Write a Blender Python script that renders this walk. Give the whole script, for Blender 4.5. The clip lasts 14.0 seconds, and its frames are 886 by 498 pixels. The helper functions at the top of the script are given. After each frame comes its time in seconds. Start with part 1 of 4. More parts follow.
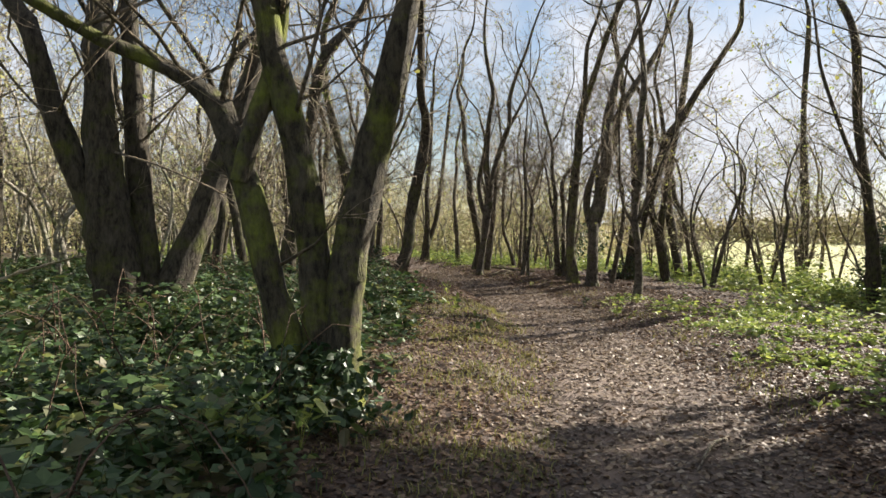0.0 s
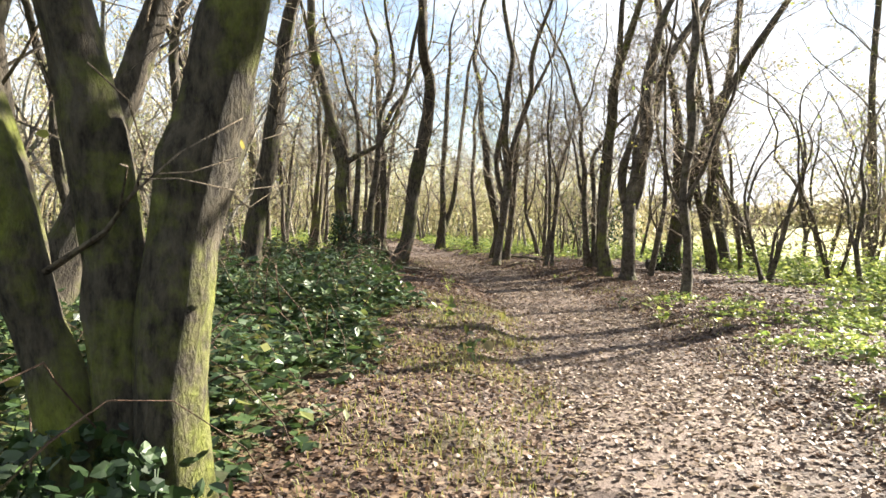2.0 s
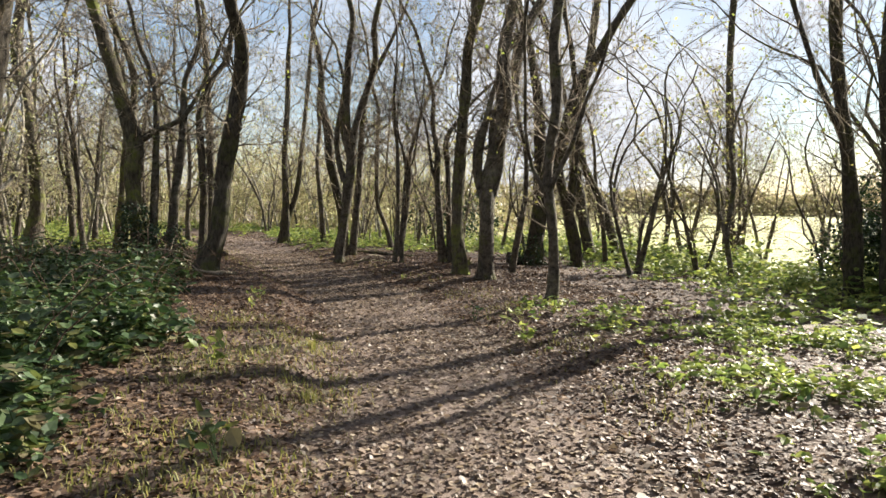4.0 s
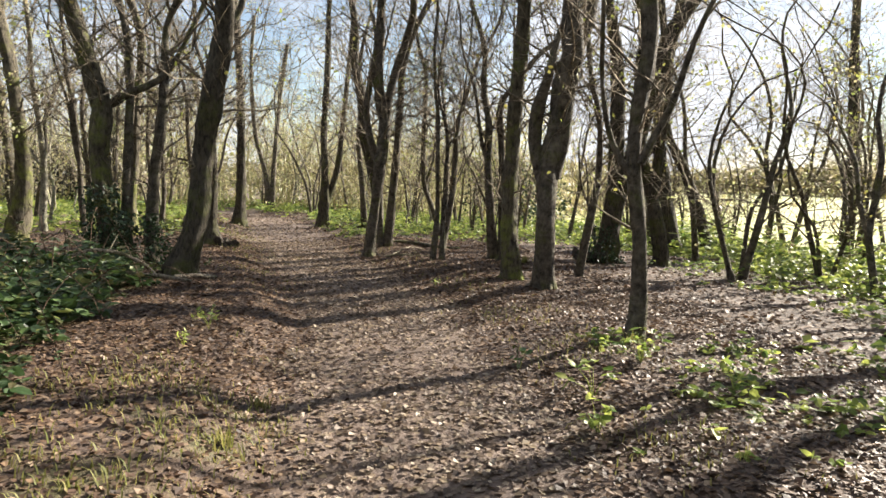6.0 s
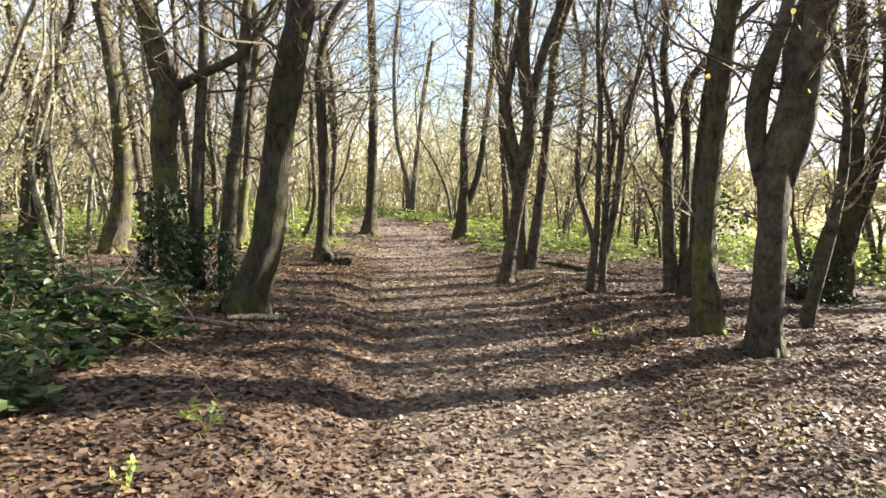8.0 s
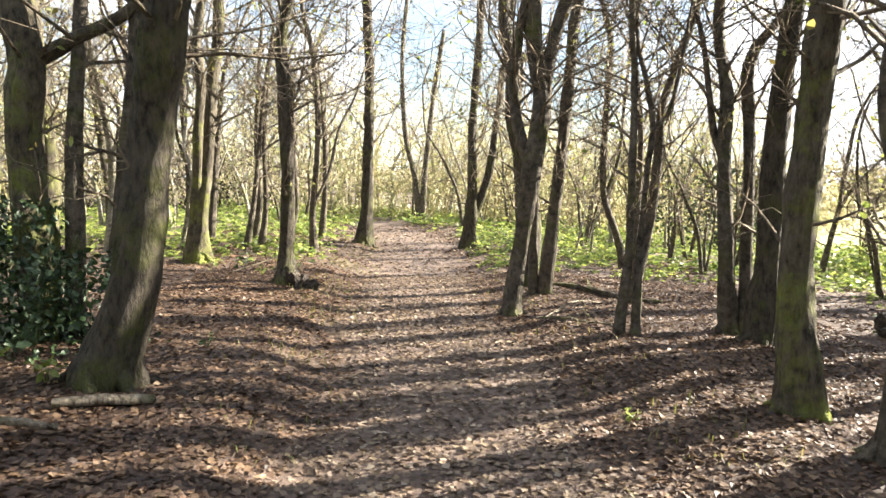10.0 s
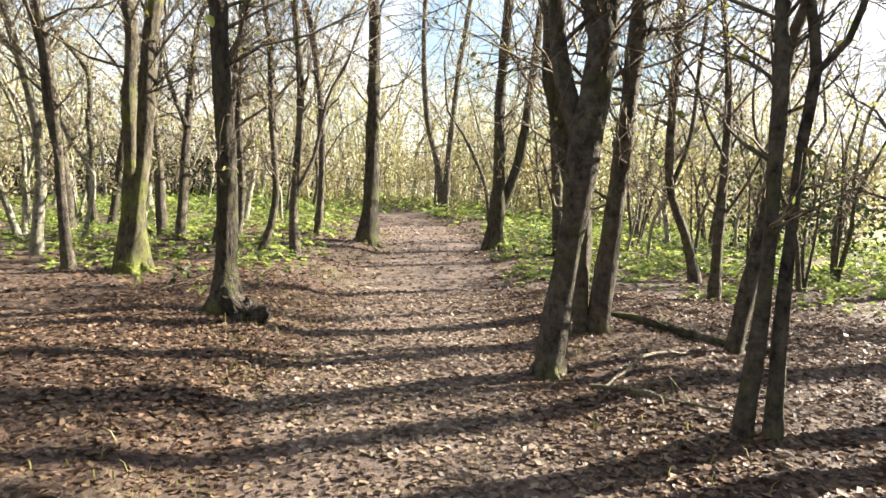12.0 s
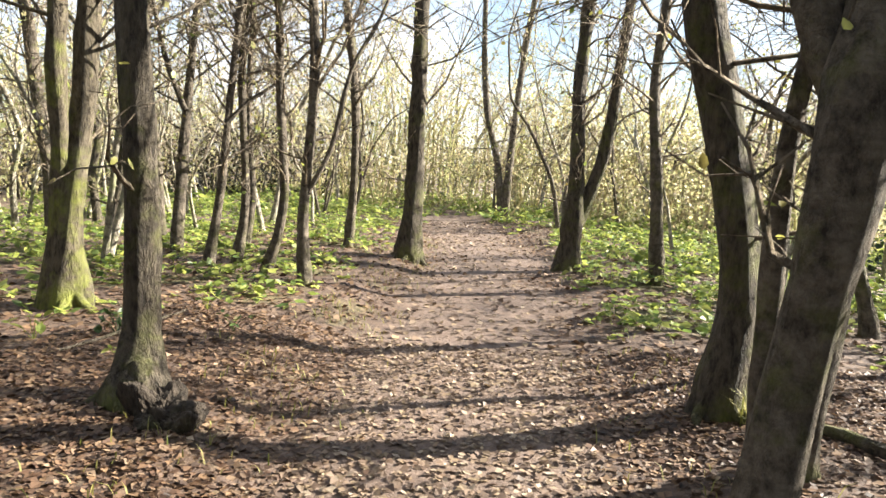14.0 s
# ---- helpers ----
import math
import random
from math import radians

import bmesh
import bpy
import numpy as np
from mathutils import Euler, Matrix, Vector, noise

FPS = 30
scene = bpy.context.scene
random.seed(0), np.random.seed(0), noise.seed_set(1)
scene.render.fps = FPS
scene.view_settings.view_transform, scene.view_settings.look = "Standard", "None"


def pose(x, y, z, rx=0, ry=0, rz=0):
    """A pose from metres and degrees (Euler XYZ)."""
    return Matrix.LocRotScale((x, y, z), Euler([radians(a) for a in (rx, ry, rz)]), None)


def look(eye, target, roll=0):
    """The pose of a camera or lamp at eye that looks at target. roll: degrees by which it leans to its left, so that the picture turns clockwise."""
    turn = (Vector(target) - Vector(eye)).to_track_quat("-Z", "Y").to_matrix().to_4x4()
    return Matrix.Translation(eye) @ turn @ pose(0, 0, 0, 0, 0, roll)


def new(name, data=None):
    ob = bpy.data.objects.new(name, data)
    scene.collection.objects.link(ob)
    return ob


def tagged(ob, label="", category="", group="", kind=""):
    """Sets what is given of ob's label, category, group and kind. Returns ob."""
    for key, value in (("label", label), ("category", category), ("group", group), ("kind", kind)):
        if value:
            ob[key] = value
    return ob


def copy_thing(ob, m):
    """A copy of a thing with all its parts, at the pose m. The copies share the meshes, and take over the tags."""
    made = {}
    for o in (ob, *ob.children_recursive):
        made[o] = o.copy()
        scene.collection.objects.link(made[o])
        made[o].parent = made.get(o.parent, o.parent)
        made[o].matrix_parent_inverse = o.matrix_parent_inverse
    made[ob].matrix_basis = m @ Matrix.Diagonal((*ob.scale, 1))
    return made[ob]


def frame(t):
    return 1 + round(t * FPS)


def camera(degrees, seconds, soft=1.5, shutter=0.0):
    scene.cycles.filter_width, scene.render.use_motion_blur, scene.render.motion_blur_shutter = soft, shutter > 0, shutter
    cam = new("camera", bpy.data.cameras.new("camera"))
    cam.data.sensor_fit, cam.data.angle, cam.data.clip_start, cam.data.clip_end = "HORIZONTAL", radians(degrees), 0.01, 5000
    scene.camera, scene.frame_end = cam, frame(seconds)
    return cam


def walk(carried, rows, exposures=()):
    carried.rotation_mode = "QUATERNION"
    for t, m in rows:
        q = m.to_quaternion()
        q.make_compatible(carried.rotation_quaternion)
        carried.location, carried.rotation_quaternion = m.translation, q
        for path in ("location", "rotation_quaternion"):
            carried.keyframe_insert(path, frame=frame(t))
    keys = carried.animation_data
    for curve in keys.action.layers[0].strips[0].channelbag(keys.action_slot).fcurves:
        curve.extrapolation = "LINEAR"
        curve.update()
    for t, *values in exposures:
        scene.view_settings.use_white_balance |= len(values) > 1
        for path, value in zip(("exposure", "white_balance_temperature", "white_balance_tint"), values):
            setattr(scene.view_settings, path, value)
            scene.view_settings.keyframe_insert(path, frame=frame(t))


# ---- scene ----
cam = camera(63.1, 14.0)
PATH = [
    (0, (0.336, -0.483, 1.127), (0.596, 1.499, 1.062), 0.7),
    (0.5, (0.528, 0.122, 1.121), (0.654, 2.113, 0.975), 0.9),
    (1, (0.729, 0.877, 1.084), (0.683, 2.868, 0.902), 0.5),
    (1.5, (0.891, 1.518, 1.065), (0.883, 3.509, 0.88), 0.8),
    (2, (1.131, 2.183, 1.074), (1.313, 4.172, 0.967), 0.7),
    (2.5, (1.354, 2.806, 1.058), (1.82, 4.75, 0.997), 1.2),
    (3, (1.623, 3.465, 1.026), (2.207, 5.376, 0.951), 0.7),
    (3.2, (1.681, 3.697, 1.002), (2.212, 5.623, 0.901), 0.7),
    (5.3, (2.931, 6.345, 1.237), (3.5, 8.253, 1.054), -0.6),
    (5.5, (2.993, 6.646, 1.199), (3.498, 8.57, 0.995), 0.1),
    (6, (3.251, 7.49, 1.156), (3.61, 9.448, 0.958), 0.7),
    (6.5, (3.302, 8.228, 1.16), (3.426, 10.216, 0.975), 0.4),
    (7, (3.462, 9.023, 1.141), (3.51, 11.016, 0.98), 0.6),
    (7.5, (3.567, 9.76, 1.154), (3.559, 11.753, 0.989), 0.5),
    (7.7, (3.61, 10.049, 1.138), (3.584, 12.041, 0.964), 0.7),
    (9.8, (3.986, 12.579, 1.169), (3.792, 14.559, 0.963), 0.3),
    (10, (4.029, 12.859, 1.193), (3.911, 14.847, 1.005), 0.9),
    (10.5, (4.119, 13.623, 1.196), (3.984, 15.612, 1.043), 0.8),
    (11, (4.115, 14.41, 1.163), (3.981, 16.4, 1.011), 1.4),
    (11.5, (4.192, 15.148, 1.163), (4.141, 17.139, 0.988), 1.0),
    (12, (4.079, 15.965, 1.162), (3.874, 17.942, 0.939), 1.2),
    (12.5, (4.035, 16.738, 1.153), (3.729, 18.696, 0.883), 0.6),
    (13, (3.892, 17.45, 1.155), (3.537, 19.397, 0.869), 1.1),
    (13.5, (3.822, 18.276, 1.134), (3.495, 20.231, 0.872), 1.3),
    (14, (3.729, 18.92, 1.152), (3.366, 20.873, 0.92), 1.9),
]
EXPOSURES = [(0, 1.8), (0.5, 2.2), (1.0, 2.45), (2.0, 2.65), (2.5, 2.35), (3.2, 1.95), (5.3, 1.95), (6.0, 2.15), (7.7, 2.55),
             (10.0, 3.0), (10.6, 3.0), (12.0, 2.62), (14.0, 2.68)]
walk(cam, [(t, look(eye, target, roll)) for t, eye, target, roll in PATH], EXPOSURES)

# ---- light ----
SUN_AZIMUTH = 26.0      # degrees from +x towards +y
SUN_HEIGHT = 27.0
world = bpy.data.worlds.new("sky")
scene.world = world
world.use_nodes = True
sky = world.node_tree.nodes.new("ShaderNodeTexSky")
sky.sky_type = "NISHITA"
sky.sun_disc = False
sky.sun_elevation = radians(SUN_HEIGHT)
sky.sun_rotation = radians(90 - SUN_AZIMUTH)
sky.dust_density = 0.25
sky.air_density = 1.0
# thin high cloud takes the blue out of most of the sky
wn, wl = world.node_tree.nodes, world.node_tree.links
veil = wn.new("ShaderNodeTexNoise")
veil.inputs["Scale"].default_value, veil.inputs["Detail"].default_value = 3.5, 6.0
wl.new(wn.new("ShaderNodeTexCoord").outputs["Generated"], veil.inputs["Vector"])
veil_map = wn.new("ShaderNodeMapRange")
veil_map.inputs[1].default_value, veil_map.inputs[2].default_value = 0.46, 0.6
veil_map.inputs[3].default_value, veil_map.inputs[4].default_value = 0.15, 0.95
wl.new(veil.outputs["Fac"], veil_map.inputs[0])
cloud = wn.new("ShaderNodeMix")
cloud.data_type = "RGBA"
cloud.inputs[7].default_value = (7.2, 7.4, 7.9, 1)
wl.new(veil_map.outputs[0], cloud.inputs[0])
wl.new(sky.outputs[0], cloud.inputs[6])
wl.new(cloud.outputs[2], wn["Background"].inputs[0])
world.node_tree.nodes["Background"].inputs[1].default_value = 0.036
sun_data = bpy.data.lights.new("sun", "SUN")
sun_data.energy, sun_data.angle, sun_data.color = 5.0, radians(0.6), (1.0, 0.915, 0.785)
sun = new("sun", sun_data)
a, e = radians(SUN_AZIMUTH), radians(SUN_HEIGHT)
sun.matrix_world = look((40 * math.cos(a) * math.cos(e), 40 * math.sin(a) * math.cos(e), 40 * math.sin(e)), (0, 0, 0))


# ---- materials ----
def material(name):
    mat = bpy.data.materials.new(name)
    mat.use_nodes = True
    return mat, mat.node_tree.nodes, mat.node_tree.links, mat.node_tree.nodes["Principled BSDF"]


def ramp(nodes, links, source, stops):
    r = nodes.new("ShaderNodeValToRGB")
    while len(r.color_ramp.elements) < len(stops):
        r.color_ramp.elements.new(0.5)
    for el, (at, c) in zip(r.color_ramp.elements, stops):
        el.position, el.color = at, (*c, 1) if len(c) == 3 else c
    links.new(source, r.inputs[0])
    return r.outputs[0]


def noise_tex(nodes, links, coords, scale, detail=5.0, rough=0.6, stretch=None):
    n = nodes.new("ShaderNodeTexNoise")
    n.inputs["Scale"].default_value, n.inputs["Detail"].default_value, n.inputs["Roughness"].default_value = scale, detail, rough
    if stretch:
        m = nodes.new("ShaderNodeMapping")
        m.inputs["Scale"].default_value = stretch
        links.new(coords, m.inputs[0])
        coords = m.outputs[0]
    links.new(coords, n.inputs["Vector"])
    return n.outputs["Fac"]


def mix(nodes, links, fac, a, b):
    m = nodes.new("ShaderNodeMix")
    m.data_type = "RGBA"
    for value, socket in ((fac, m.inputs[0]), (a, m.inputs[6]), (b, m.inputs[7])):
        if isinstance(value, (int, float)):
            socket.default_value = value
        elif isinstance(value, tuple):
            socket.default_value = (*value, 1)
        else:
            links.new(value, socket)
    return m.outputs[2]


def arith(nodes, links, op, a, b=0.0, clamp=False):
    m = nodes.new("ShaderNodeMath")
    m.operation, m.use_clamp = op, clamp
    for value, socket in ((a, m.inputs[0]), (b, m.inputs[1])):
        if isinstance(value, (int, float)):
            socket.default_value = value
        else:
            links.new(value, socket)
    return m.outputs[0]


def bump(nodes, links, bsdf, height, strength, distance):
    b = nodes.new("ShaderNodeBump")
    b.inputs["Strength"].default_value, b.inputs["Distance"].default_value = strength, distance
    links.new(height, b.inputs["Height"])
    links.new(b.outputs[0], bsdf.inputs["Normal"])


def bark_material(name, dark, pale, moss, moss_amount, moss_top, grain=(2.4, 2.4, 0.9), bands=0.0):
    mat, nodes, links, bsdf = material(name)
    coords = nodes.new("ShaderNodeTexCoord").outputs["Object"]
    ridges = noise_tex(nodes, links, coords, 9.0, 7.0, 0.72, grain)
    blotch = noise_tex(nodes, links, coords, 3.0, 4.0, 0.6, (1, 1, 0.6))
    fine = noise_tex(nodes, links, coords, 60.0, 4.0, 0.6, (1, 1, 0.5))
    colour = ramp(nodes, links, ridges, [(0.36, tuple(0.7 * p for p in dark)), (0.5, tuple((p + q) / 2 for p, q in zip(dark, pale))), (0.64, pale)])
    if bands:
        rings = noise_tex(nodes, links, coords, 2.2, 6.0, 0.7, (0.8, 0.8, 5.0))
        colour = mix(nodes, links, arith(nodes, links, "MULTIPLY", ramp(nodes, links, rings, [(0.48, (0, 0, 0)), (0.66, (1, 1, 1))]), bands), colour, dark)
    lichen = ramp(nodes, links, blotch, [(0.55, (0, 0, 0)), (0.68, (1, 1, 1))])
    colour = mix(nodes, links, arith(nodes, links, "MULTIPLY", lichen, 0.45), colour, tuple(min(1, 1.5 * c + 0.03) for c in pale))
    # moss grows in patches, more of it low on the stem
    sep = nodes.new("ShaderNodeSeparateXYZ")
    links.new(coords, sep.inputs[0])
    low = nodes.new("ShaderNodeMapRange")
    low.inputs[1].default_value, low.inputs[2].default_value = 0.0, moss_top
    low.inputs[3].default_value, low.inputs[4].default_value = moss_amount, moss_amount * 0.35
    links.new(sep.outputs[2], low.inputs[0])
    patch = arith(nodes, links, "ADD", arith(nodes, links, "MULTIPLY", noise_tex(nodes, links, coords, 2.6, 3.0, 0.6), 1.3), arith(nodes, links, "MULTIPLY", noise_tex(nodes, links, coords, 14.0, 5.0, 0.7), 0.55))
    grown = arith(nodes, links, "ADD", arith(nodes, links, "SUBTRACT", patch, 0.42), low.outputs[0])
    mossy = ramp(nodes, links, grown, [(0.6, (0, 0, 0)), (0.98, (0.85, 0.85, 0.85))])
    green = mix(nodes, links, fine, tuple(0.35 * c for c in moss), tuple(1.25 * c for c in moss))
    colour = mix(nodes, links, mossy, colour, green)
    links.new(colour, bsdf.inputs["Base Color"])
    bsdf.inputs["Roughness"].default_value = 0.85
    bsdf.inputs["Specular IOR Level"].default_value = 0.25
    height = arith(nodes, links, "ADD", ridges, arith(nodes, links, "MULTIPLY", fine, 0.35))
    bump(nodes, links, bsdf, height, 1.0, 0.05)
    return mat


def leaf_material(name, colours, glow=0.35, rough=0.5, by_object=False):
    """Leaf blades of many tints that let some light through."""
    mat, nodes, links, bsdf = material(name)
    rnd = nodes.new("ShaderNodeObjectInfo").outputs["Random"] if by_object else nodes.new("ShaderNodeNewGeometry").outputs["Random Per Island"]
    colour = ramp(nodes, links, rnd, [(i / max(1, len(colours) - 1), c) for i, c in enumerate(colours)])
    coords = nodes.new("ShaderNodeTexCoord").outputs["Object"]
    spots = noise_tex(nodes, links, coords, 45.0, 3.0, 0.6)
    shade = nodes.new("ShaderNodeHueSaturation")
    links.new(colour, shade.inputs["Color"])
    links.new(arith(nodes, links, "ADD", arith(nodes, links, "MULTIPLY", spots, 0.8), 0.6), shade.inputs["Value"])
    links.new(shade.outputs[0], bsdf.inputs["Base Color"])
    bsdf.inputs["Roughness"].default_value = rough
    if glow:
        tr = nodes.new("ShaderNodeBsdfTranslucent")
        links.new(shade.outputs[0], tr.inputs[0])
        mx = nodes.new("ShaderNodeMixShader")
        mx.inputs[0].default_value = glow
        links.new(bsdf.outputs[0], mx.inputs[1])
        links.new(tr.outputs[0], mx.inputs[2])
        links.new(mx.outputs[0], nodes["Material Output"].inputs[0])
    return mat


BARK_DARK = bark_material("dark_mossy_bark", (0.024, 0.02, 0.015), (0.10, 0.084, 0.062), (0.12, 0.14, 0.02), 0.15, 2.6)
BARK_ROOT = bark_material("dark_root_bark", (0.02, 0.016, 0.013), (0.08, 0.064, 0.048), (0.08, 0.09, 0.02), 0.02, 1.0)
BARK_MOSSY = bark_material("green_mossy_bark", (0.035, 0.028, 0.02), (0.135, 0.115, 0.08), (0.24, 0.28, 0.04), 0.24, 1.8)
BARK_OLD = bark_material("old_dark_bark", (0.024, 0.02, 0.015), (0.105, 0.09, 0.062), (0.25, 0.29, 0.04), 0.33, 0.9)
BARK_GREY = bark_material("grey_brown_bark", (0.038, 0.031, 0.024), (0.165, 0.14, 0.108), (0.13, 0.15, 0.025), 0.15, 1.2, (1.5, 1.5, 1.1), 0.6)
BARK_PALE = bark_material("pale_sapling_bark", (0.1, 0.088, 0.07), (0.43, 0.4, 0.325), (0.2, 0.24, 0.05), 0.16, 2.5, (1.3, 1.3, 1.2), 0.5)
TWIG = bark_material("twig_bark", (0.07, 0.055, 0.04), (0.28, 0.23, 0.165), (0.1, 0.12, 0.03), 0.0, 3.0)
CANE = bark_material("bramble_cane", (0.05, 0.03, 0.022), (0.18, 0.12, 0.08), (0.1, 0.12, 0.03), 0.0, 1.0)
DEADWOOD = bark_material("weathered_dead_wood", (0.09, 0.07, 0.05), (0.42, 0.36, 0.27), (0.12, 0.15, 0.03), 0.12, 1.0)
CROWN_LEAF = leaf_material("autumn_crown_leaves", [(0.17, 0.13, 0.04), (0.27, 0.25, 0.07), (0.28, 0.32, 0.08), (0.2, 0.26, 0.06), (0.27, 0.2, 0.07)], 0.5)
FAR_LEAF = leaf_material("tan_far_leaves", [(0.28, 0.22, 0.12), (0.42, 0.37, 0.21), (0.47, 0.45, 0.23), (0.34, 0.38, 0.15), (0.36, 0.3, 0.18)], 0.5)
BRAMBLE_LEAF = leaf_material("bramble_leaves", [(0.019, 0.041, 0.013), (0.039, 0.076, 0.023), (0.060, 0.107, 0.031), (0.086, 0.138, 0.036), (0.030, 0.060, 0.023), (0.052, 0.095, 0.031), (0.103, 0.086, 0.036), (0.034, 0.073, 0.027), (0.172, 0.181, 0.041)], 0.3, 0.5)
HERB_LEAF = leaf_material("sunlit_herb_leaves", [(0.07, 0.12, 0.03), (0.16, 0.23, 0.05), (0.27, 0.33, 0.075), (0.42, 0.45, 0.11), (0.13, 0.19, 0.05), (0.32, 0.35, 0.09)], 0.5, 0.5)
IVY_LEAF = leaf_material("dark_ivy_leaves", [(0.012, 0.03, 0.01), (0.025, 0.05, 0.015), (0.04, 0.075, 0.02)], 0.1, 0.5)
GRASS_BLADE = leaf_material("verge_grass", [(0.15, 0.17, 0.035), (0.22, 0.22, 0.06), (0.32, 0.28, 0.10), (0.12, 0.15, 0.035)], 0.4, 0.6)
DEEP_LITTER = leaf_material("deep_brown_litter", [(0.024, 0.013, 0.007), (0.055, 0.030, 0.017), (0.092, 0.051, 0.030), (0.139, 0.083, 0.049), (0.211, 0.134, 0.074), (0.042, 0.021, 0.012), (0.286, 0.201, 0.127)], 0.2, 0.6)
LITTER_LEAF = leaf_material("fallen_leaves", [(0.038, 0.025, 0.016), (0.107, 0.070, 0.048), (0.152, 0.105, 0.071), (0.213, 0.153, 0.108), (0.273, 0.205, 0.122), (0.061, 0.039, 0.026), (0.167, 0.117, 0.079), (0.380, 0.314, 0.231)], 0.2, 0.6)


# ---- lie of the land ----
CENTRE_Y = (-40, -6, 0, 4, 7.5, 10, 13, 16, 20, 23, 32, 38, 46, 60, 90)
CENTRE_X = (-10, 0.3, 1.3, 2.5, 3.3, 3.7, 4.0, 4.05, 3.45, 3.0, 2.1, 0.6, -3.5, -14, -40)


def step(t):
    t = np.clip(t, 0, 1)
    return t * t * (3 - 2 * t)


def path_x(y):
    return np.interp(y, CENTRE_Y, CENTRE_X)


def ripple(x, y, k, seed):
    """Cheap smooth noise between about -1 and 1."""
    return (np.sin(k * x + 1.7 * seed) * np.sin(0.83 * k * y + 2.3 * seed) + np.sin(0.53 * k * x + 1.27 * k * y + seed)
            + 0.6 * np.sin(1.9 * k * x - 1.4 * k * y + 3.1 * seed)) / 2.2


def ground_z(x, y):
    x, y = np.asarray(x, float), np.asarray(y, float)
    d = x - path_x(y)
    z = np.interp(y, [-10, 0, 4, 8, 13, 16, 20, 30, 60], [-0.36, -0.38, -0.44, -0.43, -0.45, -0.42, -0.365, -0.40, -0.5])
    # a low worn bank along one side of the path
    bank = np.interp(y, [0, 5, 8, 11, 14, 17, 19, 22, 30], [0.16, 0.18, 0.24, 0.35, 0.36, 0.3, 0.22, 0.2, 0.22])
    edge = -d - 0.9 - 0.16 * ripple(x, y, 1.4, 21)
    z = z + bank * (0.6 * step(edge / 0.6) + 0.4 * step((edge - 0.3) / 1.6))
    z = z + 0.12 * step((d - 0.9) / 1.2) - 0.045 * np.clip(d - 1.5, 0, 10)
    far = np.clip(np.hypot(x - 3, y - 12) / 60, 0, 1)
    return z + (0.02 * ripple(x, y, 2.6, 1) + 0.014 * ripple(x, y, 6.1, 2)) * (0.5 + 0.5 * step((np.abs(d) - 0.5) / 1.5)) + far * 0.3 * ripple(x, y, 0.05, 3)


def field_share(x, y):
    """1 on the open field beyond the wood's edge."""
    edge = 15.5 + 1.2 * ripple(x, y, 0.35, 4) - 0.04 * np.clip(y - 25, 0, 60)
    return step((x - edge) / 1.2)


def bramble_share(x, y):
    """Density of dark bramble on the bank beside the path."""
    edge = np.interp(y, [-6, 0, 3, 6, 8, 9, 11, 13.4, 15, 16.4, 17.2, 18, 21, 25], [-0.6, -0.3, 0.1, 0.65, 1.2, 1.4, 1.75, 1.6, 1.45, 1.4, 0.5, -0.5, -2.2, -3.0])
    return step((edge + 0.28 * ripple(x, y, 1.9, 5) + 0.16 * ripple(x, y, 5.3, 16) - x) / 0.6) * step((26 - y) / 4)


def herb_share(x, y):
    """Density of sunlit low plants."""
    d = x - path_x(y)
    right = step((d - 1.3 - 0.45 * ripple(x, y, 1.1, 6)) / 0.9) * step((14.4 - y - 0.25 * (x - 6)) / 1.2) * (0.85 + 0.3 * ripple(x, y, 1.7, 7))
    back = step((y - 24.3 - 0.8 * ripple(x, y, 0.9, 8)) / 2.0) * step((np.abs(d + 0.2) - 1.25) / 0.8)
    left = step((y - 23.5 + 0.45 * (x + 1)) / 2.0) * step((-0.2 - x) / 1.0) * (y > 17)
    wood = step((-3.0 - x) / 3) * 0.5
    edge = step((x - 9.0) / 2.0) * 0.8
    clumps = 0.12 + 0.88 * step(0.45 + 0.9 * ripple(x, y, 2.1, 14) + 0.45 * ripple(x, y, 5.5, 15))
    return np.clip(np.maximum.reduce([right, back * 0.95, left * 0.8, wood, edge]), 0, 1) * clumps * (1 - field_share(x, y))


def verge_share(x, y):
    """Density of thin grass along the path's edges."""
    d = x - path_x(y)
    v = step((-d - 0.55) / 0.5) * step((d + 2.6) / 0.7) * step((14.5 - y) / 4) * step((y + 4) / 4)
    w = np.exp(-((d + 1.2) / 0.4) ** 2) * step((y - 16) / 4) * 0.5 + np.exp(-((d - 1.5) / 0.4) ** 2) * 0.25
    tufts = step(0.45 + 0.8 * ripple(x, y, 2.3, 19) + 0.5 * ripple(x, y, 6.7, 20))
    return np.clip(v * (0.15 + 0.85 * tufts) * (0.65 + 0.45 * ripple(x, y, 1.1, 9)) + w * tufts, 0, 1)


def bare_share(x, y):
    """1 on the trodden earth in the middle of the path."""
    d = x - path_x(y)
    branch = np.exp(-((y - 15.2 - 1.0 * (x - 5.5)) / 1.3) ** 2) * step((x - 5) / 2)
    return np.clip(step((1.15 + 0.2 * ripple(x, y, 1.3, 10) - np.abs(d)) / 0.6) + 0.2 * branch, 0, 1)


# ---- mesh helpers ----
def mesh_object(name, verts, faces, mat, parent=None, label="", smooth=True):
    me = bpy.data.meshes.new(name)
    me.from_pydata([tuple(v) for v in verts] if not isinstance(verts, np.ndarray) else verts.tolist(), [], faces if isinstance(faces, list) else faces.tolist())
    if smooth:
        me.polygons.foreach_set("use_smooth", np.ones(len(me.polygons), bool))
    me.materials.append(mat)
    ob = new(name, me)
    ob.parent = parent
    if label:
        tagged(ob, label)
    return ob


